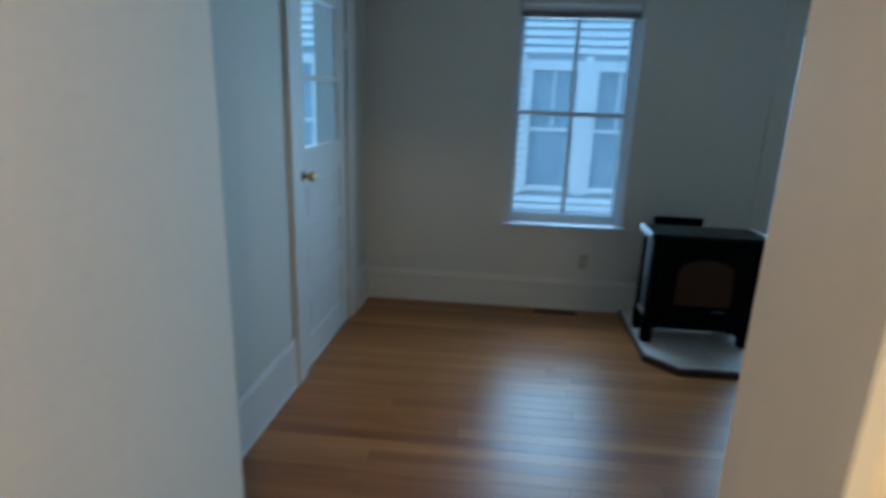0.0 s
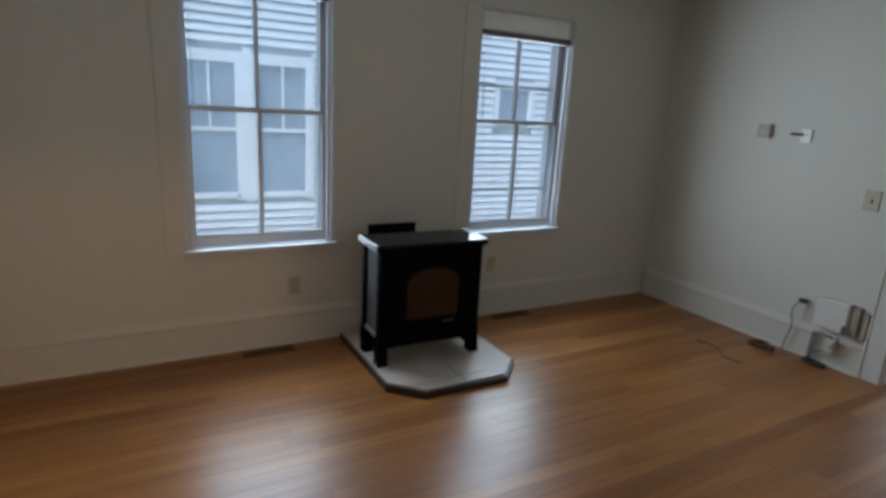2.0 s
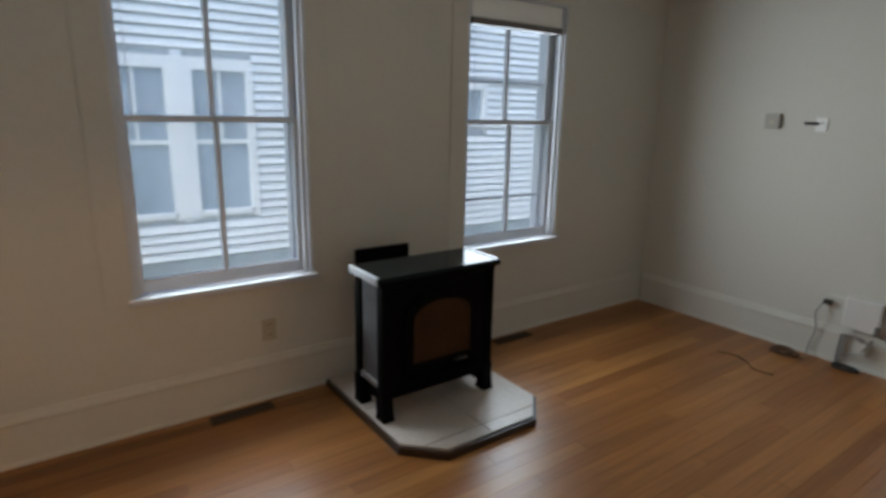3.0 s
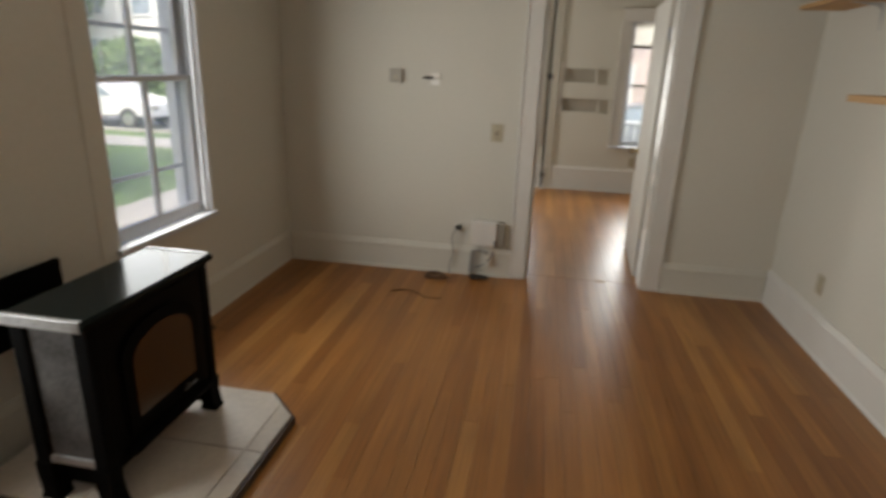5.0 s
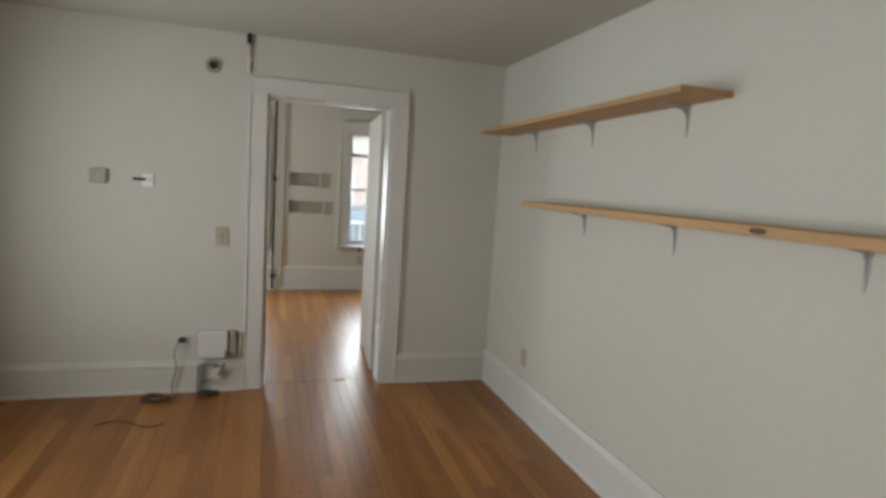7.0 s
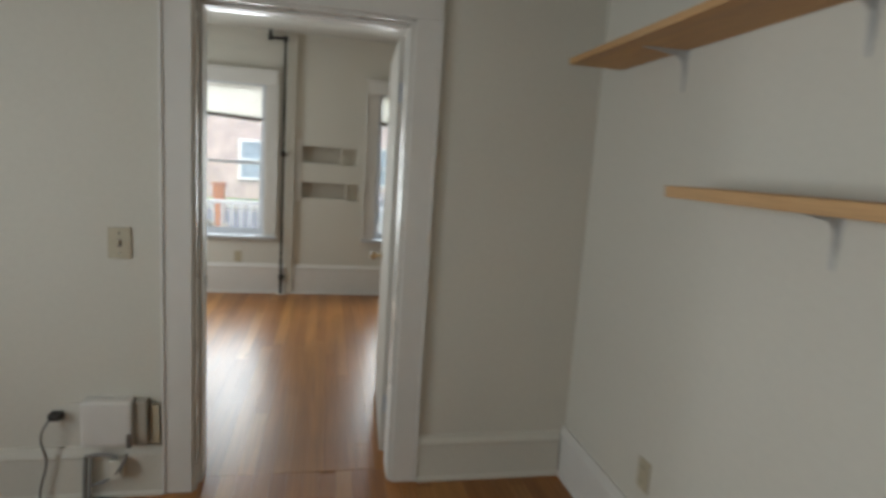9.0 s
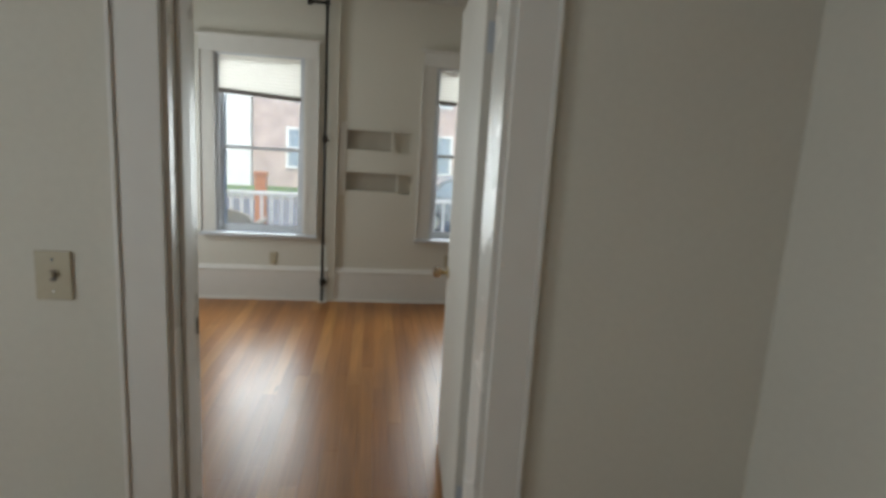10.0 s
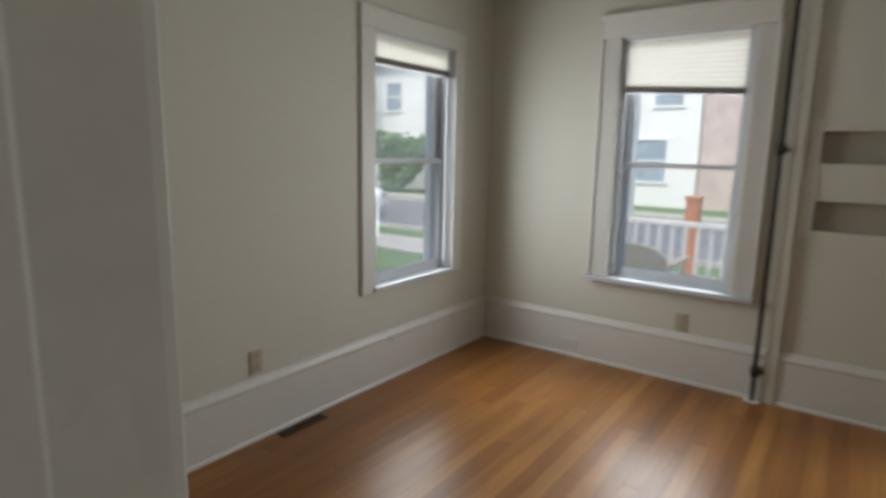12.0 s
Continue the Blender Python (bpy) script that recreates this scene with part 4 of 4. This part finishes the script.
ck = solid("floor_crack", B(-0.003, 0.003, -0.035, 0.035, 0.0006, 0.0012), M["slot"], "dark split in an oak floor board", "crack", at=pose(-1.695, 1.70, 0, 0, 0, -6))

nl = thing("cable_hook", "small metal hook screwed to the baseboard", "hook", pose(XL + 0.021, 2.467, 0.275))
part("stem", C((0, 0, 0), (0.022, 0, 0), 0.0035, seg=8), M["steel"], nl)
part("curl", tube([(0.022, 0, 0), (0.032, 0, -0.006), (0.030, 0, -0.018), (0.020, 0, -0.018)], 0.003, 2), M["steel"], nl)

# hall lamp
hl = thing("ceiling_lamp", "small warm ceiling lamp of the hall", "lamp", pose(1.05, -3.60, 0))
part("canopy", C((0, 0, 2.37), (0, 0, 2.40), 0.07, 0.06, seg=20), M["white"], hl)

# ---- outside ----
GZ = -0.75


def clap_house(name, x0, x1, y0, y1, ztop, face_x, windows, material, label, roof_h=2.2):
    """A clapboard house whose long face lies at x = face_x; windows are (ya, yb, za, zb, sashes) on that face."""
    t = thing(name, label, "house")
    # grey wall stands in for the shadow lines under the boards
    part("wall", B(x0, x1, y0, y1, GZ, ztop), M["lapshadow"], t, "grey wall whose strips between the boards stand for their shadow lines")
    s = 1 if face_x >= x1 - 0.01 else -1
    step = 0.117
    shared = {}
    z = GZ + 0.3
    while z < ztop - 0.1:
        cuts = [(y0, y1)]
        for ya, yb, za, zb, _ in windows:
            if z + step > za - 0.10 and z < zb + 0.14:
                cuts = [c for a, b in cuts for c in ((a, min(b, ya - 0.10)), (max(a, yb + 0.10), b)) if c[1] - c[0] > 0.02]
        for a, b in cuts:
            key = (round(a, 3), round(b, 3))
            if key not in shared:
                bm = bmesh.new()
                # gap over each board lets the grey show as a shadow line
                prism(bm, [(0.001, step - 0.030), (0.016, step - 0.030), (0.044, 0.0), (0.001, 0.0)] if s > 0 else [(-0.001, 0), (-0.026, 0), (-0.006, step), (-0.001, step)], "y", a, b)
                shared[key] = mesh_of("clapboard", bm, M[material])
            ob = new("clapboard", shared[key])
            ob.parent = t
            ob.matrix_basis = pose(face_x, 0, z)
        z += step
    for ya, yb, za, zb, mull in windows:
        w = part("window", B(face_x - 0.02, face_x + 0.004, ya, yb, za, zb), M["outpane"], t, "glass with sky reflection in its colour, between white frames")
        for a, b, c, d in ((ya - 0.10, ya, za - 0.1, zb + 0.14), (yb, yb + 0.10, za - 0.1, zb + 0.14), (ya, yb, zb, zb + 0.14), (ya - 0.03, yb + 0.03, za - 0.07, za)):
            part("frame", B(face_x, face_x + 0.05 * s, a, b, c, d) if s > 0 else B(face_x - 0.05, face_x, a, b, c, d), M["outtrim"], w)
        if mull:
            part("meeting_rail", B(face_x, face_x + 0.03, ya, yb, (za + zb) / 2 - 0.025, (za + zb) / 2 + 0.025), M["outtrim"], w)
            part("muntin", B(face_x, face_x + 0.025, (ya + yb) / 2 - 0.014, (ya + yb) / 2 + 0.014, (za + zb) / 2, zb), M["outtrim"], w)
    for p, q in zip(windows, windows[1:]):
        if 0.2 < q[0] - p[1] < 0.5:
            part("mullion_board", B(face_x, face_x + 0.056, p[1] + 0.101, q[0] - 0.101, p[2] - 0.07, p[3] + 0.14), M["outtrim"], t)
    bm = bmesh.new()
    prism(bm, [(x0 - 0.4, ztop), (x1 + 0.4, ztop), ((x0 + x1) / 2, ztop + roof_h)], "y", y0 - 0.4, y1 + 0.4)
    part("roof", bm, M["roof"], t)
    return t


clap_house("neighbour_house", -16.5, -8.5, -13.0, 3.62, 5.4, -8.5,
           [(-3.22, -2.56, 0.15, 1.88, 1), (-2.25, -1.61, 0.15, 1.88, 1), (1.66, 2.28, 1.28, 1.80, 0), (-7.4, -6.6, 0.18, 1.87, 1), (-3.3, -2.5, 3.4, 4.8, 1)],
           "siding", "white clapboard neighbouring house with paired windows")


def far_house(name, x0, x1, y0, y1, ztop, material, label, wins, door=None):
    """A house across the street; its face at y0 looks back at the rooms."""
    t = thing(name, label, "house")
    part("wall", B(x0, x1, y0, y1, GZ - 0.2, ztop), M[material], t)
    bm = bmesh.new()
    prism(bm, [(y0 - 0.5, ztop), (y1 + 0.5, ztop), ((y0 + y1) / 2, ztop + 2.6)], "x", x0 - 0.4, x1 + 0.4)
    part("roof", bm, M["roof"], t)
    for xa, za, w, h in wins:
        wd = part("window", B(xa, xa + w, y0 - 0.03, y0 + 0.02, za, za + h), M["outpane"], t)
        for a, b, c, d in ((xa - 0.12, xa, za - 0.1, za + h + 0.12), (xa + w, xa + w + 0.12, za - 0.1, za + h + 0.12), (xa, xa + w, za + h, za + h + 0.12), (xa, xa + w, za - 0.1, za), (xa, xa + w, za + h / 2 - 0.03, za + h / 2 + 0.03)):
            part("frame", B(a, b, y0 - 0.07, y0 - 0.005, c, d), M["outtrim"], wd)
    if door:
        part("door", B(door, door + 1.0, y0 - 0.04, y0 + 0.02, GZ + 0.3, GZ + 2.4), M["edge"], t)
    return t


far_house("street_house", -28.0, -18.5, 25.0, 34.0, 6.2, "siding", "white two-storey house across the street", [(-26.5, 0.6, 1.1, 1.7), (-23.6, 0.6, 1.1, 1.7), (-20.6, 0.6, 1.1, 1.7), (-26.5, 3.6, 1.1, 1.5), (-23.6, 3.6, 1.1, 1.5), (-20.6, 3.6, 1.1, 1.5)], -25.0)
far_house("street_house", -16.0, -6.6, 24.5, 33.0, 5.8, "siding", "pale house with a porch across the street", [(-15.0, 0.3, 1.1, 1.7), (-12.6, 0.3, 1.1, 1.7), (-9.2, 0.3, 1.4, 1.7), (-15.0, 3.4, 1.1, 1.5), (-11.0, 3.4, 1.1, 1.5), (-8.4, 3.4, 1.1, 1.5)], -10.6)
far_house("street_house", -6.55, 3.3, 24.7, 33.0, 5.2, "brick", "pale pinkish brick house across the street", [(-5.0, 0.2, 1.1, 1.6), (-2.2, 0.2, 1.4, 1.6), (-4.6, 3.2, 1.1, 1.4), (-1.6, 3.2, 1.1, 1.4), (1.0, 0.2, 1.2, 1.6), (1.0, 3.2, 1.1, 1.4)], -3.6)
far_house("street_house", 3.5, 13.0, 24.5, 33.0, 5.6, "beige", "beige house across the street", [(4.6, 0.3, 1.1, 1.7), (7.2, 0.3, 1.1, 1.7), (4.6, 3.4, 1.1, 1.5), (7.6, 3.4, 1.1, 1.5), (10.4, 0.3, 1.1, 1.7)], 9.0)

# ground, pavement, road
bm = bmesh.new()
box(bm, -400, 400, -400, 400, GZ - 0.5, GZ)
solid("ground", bm, M["grass"], "green lawn reaching into the distance", "ground", "structure")
solid("pavement", B(-60, 60, 9.2, 10.8, GZ - 0.1, GZ + 0.02), M["path"], "pale concrete pavement along the street", "pavement", "structure")
solid("road", B(-60, 60, 12.0, 19.0, GZ - 0.1, GZ + 0.006), M["road"], "grey asphalt street", "road", "structure")
solid("kerb", B(-60, 60, 11.85, 12.0, GZ - 0.1, GZ + 0.10), M["path"], "concrete kerb", "kerb", "structure")
solid("kerb", B(-60, 60, 19.0, 19.15, GZ - 0.1, GZ + 0.10), M["path"], "concrete kerb", "kerb", "structure")
solid("pavement", B(-60, 60, 20.4, 21.8, GZ - 0.1, GZ + 0.02), M["path"], "pale concrete pavement beyond the street", "pavement", "structure")
solid("driveway", B(-8.0, -5.4, -13, 11.85, GZ - 0.1, GZ + 0.012), M["path"], "concrete drive between the houses", "driveway", "structure")


def car(name, at, paint, label):
    t = thing(name, label, "car", at)
    side = [(-2.2, 0.35), (-2.25, 0.62), (-2.15, 0.86), (-1.55, 0.95), (-1.05, 1.38), (-0.4, 1.47), (0.45, 1.44), (1.0, 1.02), (1.9, 0.88), (2.2, 0.72), (2.22, 0.38)]
    bm = bmesh.new()
    prism(bm, side, "y", -0.86, 0.86)
    bmesh.ops.bevel(bm, geom=[e for e in bm.edges if abs(e.verts[0].co.y) > 0.8], offset=0.06, segments=2, affect="EDGES")
    part("body", bm, M[paint], t)
    for s in (-1, 1):
        bm = bmesh.new()
        prism(bm, [(-1.36, 0.98), (-1.0, 1.32), (-0.05, 1.38), (-0.05, 0.98)], "y", s * 0.865 - 0.006, s * 0.865 + 0.006)
        part("side_window", bm, M["outpane"], t)
        bm = bmesh.new()
        prism(bm, [(0.02, 0.98), (0.02, 1.38), (0.42, 1.36), (0.88, 1.0)], "y", s * 0.865 - 0.006, s * 0.865 + 0.006)
        part("side_window", bm, M["outpane"], t)
        for x in (-1.35, 1.38):
            w = part("wheel", C((x, s * 0.70, 0.32), (x, s * 0.89, 0.32), 0.32, seg=24), M["tyre"], t)
            part("rim", C((x, s * 0.885, 0.32), (x, s * 0.897, 0.32), 0.20, seg=16), M["steel"], w)
    part("windscreen", B(0.56, 0.60, -0.68, 0.68, 1.10, 1.34), M["outpane"], t)
    for s in (-1, 1):
        part("headlight", B(2.16, 2.225, s * 0.66 - 0.16, s * 0.66 + 0.16, 0.62, 0.76, bevel=0.02), M["steel"], t)
    return t


car("parked_car", pose(-16.0, 13.2, GZ + 0.01), "carwhite", "white parked car at the kerb")
car("parked_car", pose(1.6, 13.2, GZ + 0.01), "cargrey", "silver-grey parked car at the kerb")


def bush(name, x, y, z, rx, ry, rz, leaves, label, size=0.09, category="bush", trunk=None):
    t = thing(name, label, category, pose(x, y, GZ))
    rng = random.Random(int(abs(x * 91 + y * 57)) + 5)
    vs, fs = [], []
    lobes = [(rng.uniform(-0.6, 0.6), rng.uniform(-0.6, 0.6), rng.uniform(-0.35, 0.6), rng.uniform(0.35, 0.62)) for _ in range(14)]
    for _ in range(leaves):
        lx, ly, lz, lr = rng.choice(lobes)
        d = Vector((rng.gauss(0, 1), rng.gauss(0, 1), rng.gauss(0, 1))).normalized() * lr * rng.uniform(0.55, 1.0)
        c = Vector(((lx + d.x) * rx, (ly + d.y) * ry, max((lz + d.z) * rz + z - GZ, 0.03)))
        a = Vector((rng.gauss(0, 1), rng.gauss(0, 1), rng.gauss(0, 1))).normalized()
        b = a.orthogonal().normalized()
        s = size * rng.uniform(0.6, 1.4)
        k = len(vs)
        vs += [c - a * s, c + b * s * 0.5, c + a * s, c - b * s * 0.5]
        fs.append((k, k + 1, k + 2, k + 3))
    me = bpy.data.meshes.new("crown")
    me.from_pydata([tuple(v) for v in vs], [], fs)
    me.materials.append(M["leaf"])
    ob = new("crown", me)
    ob.parent = t
    if trunk:
        bm = bmesh.new()
        cyl(bm, (0, 0, 0), (0.1, 0.05, trunk), 0.22, 0.13, seg=12)
        for i in range(5):
            a = i * 1.3
            cyl(bm, (0.09, 0.04, trunk * (0.75 + 0.05 * i)), (rx * 0.45 * math.cos(a), ry * 0.45 * math.sin(a), z - GZ + 0.2 * rz), 0.08, 0.03, seg=8)
        part("trunk", bm, M["bark"], t)
    else:
        bm = bmesh.new()
        for i in range(6):
            a = i * 1.05
            cyl(bm, (0.08 * math.cos(a), 0.08 * math.sin(a), 0), (rx * 0.4 * math.cos(a), ry * 0.4 * math.sin(a), (z - GZ) * 0.9), 0.025, 0.012, seg=6)
        part("stem", bm, M["bark"], t)
    return t


bush("bush", -13.0, 21.9, 0.15, 1.6, 0.7, 0.9, 3500, "dense green garden bush")
bush("bush", -10.2, 22.1, 0.15, 1.5, 0.7, 0.9, 3500, "dense green garden bush")
bush("bush", -17.0, 22.6, 0.7, 3.0, 0.9, 1.7, 6000, "clipped green hedge across the street", 0.14)
bush("bush", -22.0, 22.6, 0.7, 3.0, 0.9, 1.7, 6000, "clipped green hedge across the street", 0.14)
bush("tree", -27.0, 21.5, 4.2, 3.4, 3.4, 2.6, 6000, "green leafy tree beside the street", 0.22, "tree", 3.4)
bush("tree", 8.4, 22.8, 4.0, 3.0, 3.0, 2.6, 6000, "green leafy tree beside the street", 0.22, "tree", 3.2)

# ---- porch ----
PZ = -0.16
dk = thing("porch_deck", "grey-painted timber porch floor", "porch")
part("frame", B(-3.3, 1.9, YB + 0.27, 6.0, GZ, PZ - 0.03), M["porch"], dk)
n = 36
bmesh_board = mesh_of("deck_board", B(-3.3, 1.9, 0, 0.052, -0.028, 0.0), M["porch"])
for i in range(n):
    o = new("deck_board", bmesh_board)
    o.parent = dk
    o.matrix_basis = pose(0, YB + 0.28 + i * (6.0 - YB - 0.28) / n, PZ)
rl = thing("porch_railing", "white-painted porch railing with slim balusters", "railing")
part("top_rail", B(-3.25, 1.85, 5.88, 5.95, PZ + 0.86, PZ + 0.91, bevel=0.008), M["outtrim"], rl)
part("bottom_rail", B(-3.25, 1.85, 5.89, 5.94, PZ + 0.12, PZ + 0.16, bevel=0.006), M["outtrim"], rl)
bal = mesh_of("baluster", B(-0.017, 0.017, -0.017, 0.017, PZ + 0.16, PZ + 0.86), M["outtrim"])
for i in range(42):
    o = new("baluster", bal)
    o.parent = rl
    o.matrix_basis = pose(-3.20 + i * 0.1225, 5.915, 0)
for x in (-3.2, 1.8):
    p = thing("porch_post", "square white porch post", "post", pose(x, 5.915, PZ))
    part("shaft", B(-0.06, 0.06, -0.06, 0.06, 0, 2.75, bevel=0.008), M["outtrim"], p)
    part("base_block", B(-0.08, 0.08, -0.08, 0.08, 0, 0.18, bevel=0.006), M["outtrim"], p)
ps = thing("signpost", "orange-brown cedar post standing on the lawn", "post", pose(-3.05, 8.3, GZ))
part("shaft", B(-0.09, 0.09, -0.09, 0.09, 0, 1.55, bevel=0.01), M["post"], ps)
part("cap", B(-0.11, 0.11, -0.11, 0.11, 1.55, 1.60, bevel=0.01), M["post"], ps)
ch = thing("porch_chair", "tan wicker porch chair with a rounded back", "chair", pose(-2.80, 5.25, PZ))
pts = [(-0.30, 0.30), (0.30, 0.30)] + [(0.30 * math.cos(math.pi * i / 12), 0.62 + 0.16 * math.sin(math.pi * i / 12)) for i in range(13)]
bm = bmesh.new()
prism(bm, pts, "y", -0.28, -0.22)
part("backrest", bm, M["cushion"], ch)
part("seat", B(-0.30, 0.30, -0.22, 0.30, 0.38, 0.44, bevel=0.02), M["cushion"], ch)
for s in (-1, 1):
    part("armrest", B(s * 0.33 - 0.03, s * 0.33 + 0.03, -0.25, 0.28, 0.60, 0.64, bevel=0.012), M["cushion"], ch)
    for y in (-0.24, 0.26):
        part("leg", C((s * 0.31, y, 0), (s * 0.30, y, 0.62), 0.018, 0.02, seg=10), M["cushion"], ch)

# ---- floors ----


def plank_floor(name, x0, x1, y0, y1, seed, label, wide=0.072):
    t = thing(name, label, "floor", kind="structure")
    part("subfloor", B(x0, x1, y0, y1, -0.05, -0.004), M["sub"], t)
    rng = random.Random(seed)
    shared = {}
    n = round((x1 - x0) / wide)
    w = (x1 - x0) / n
    for i in range(n):
        y = y0 - rng.uniform(0, 1.0)
        while y < y1 - 0.01:
            ln = rng.choice((0.9, 1.2, 1.5, 1.9, 2.3))
            a, b = max(y, y0), min(y + ln, y1)
            y += ln
            if b - a < 0.03:
                continue
            key = round(b - a, 3)
            if key not in shared:
                e = 0.00025
                bm = bmesh.new()
                L_ = b - a - 0.0008
                lo = [bm.verts.new(p) for p in ((e, 0, -0.004), (w - e, 0, -0.004), (w - e, L_, -0.004), (e, L_, -0.004))]
                hi = [bm.verts.new(p) for p in ((e + 0.0004, 0.0004, 0), (w - e - 0.0004, 0.0004, 0), (w - e - 0.0004, L_ - 0.0004, 0), (e + 0.0004, L_ - 0.0004, 0))]
                bm.faces.new(hi)
                for k in range(4):
                    bm.faces.new((lo[k], lo[(k + 1) % 4], hi[(k + 1) % 4], hi[k]))
                shared[key] = mesh_of("plank", bm, M["oak"])
            o = new("plank", shared[key])
            o.parent = t
            o.matrix_basis = pose(x0 + i * w, a, 0)
    return t


plank_floor("floor_front", XW, 0.0, YA - 0.11, 0.10, 3, "honey-coloured varnished oak strip floor")
plank_floor("floor_back", XL, XR, 0.102, YB, 8, "honey-coloured varnished oak strip floor", 0.078)
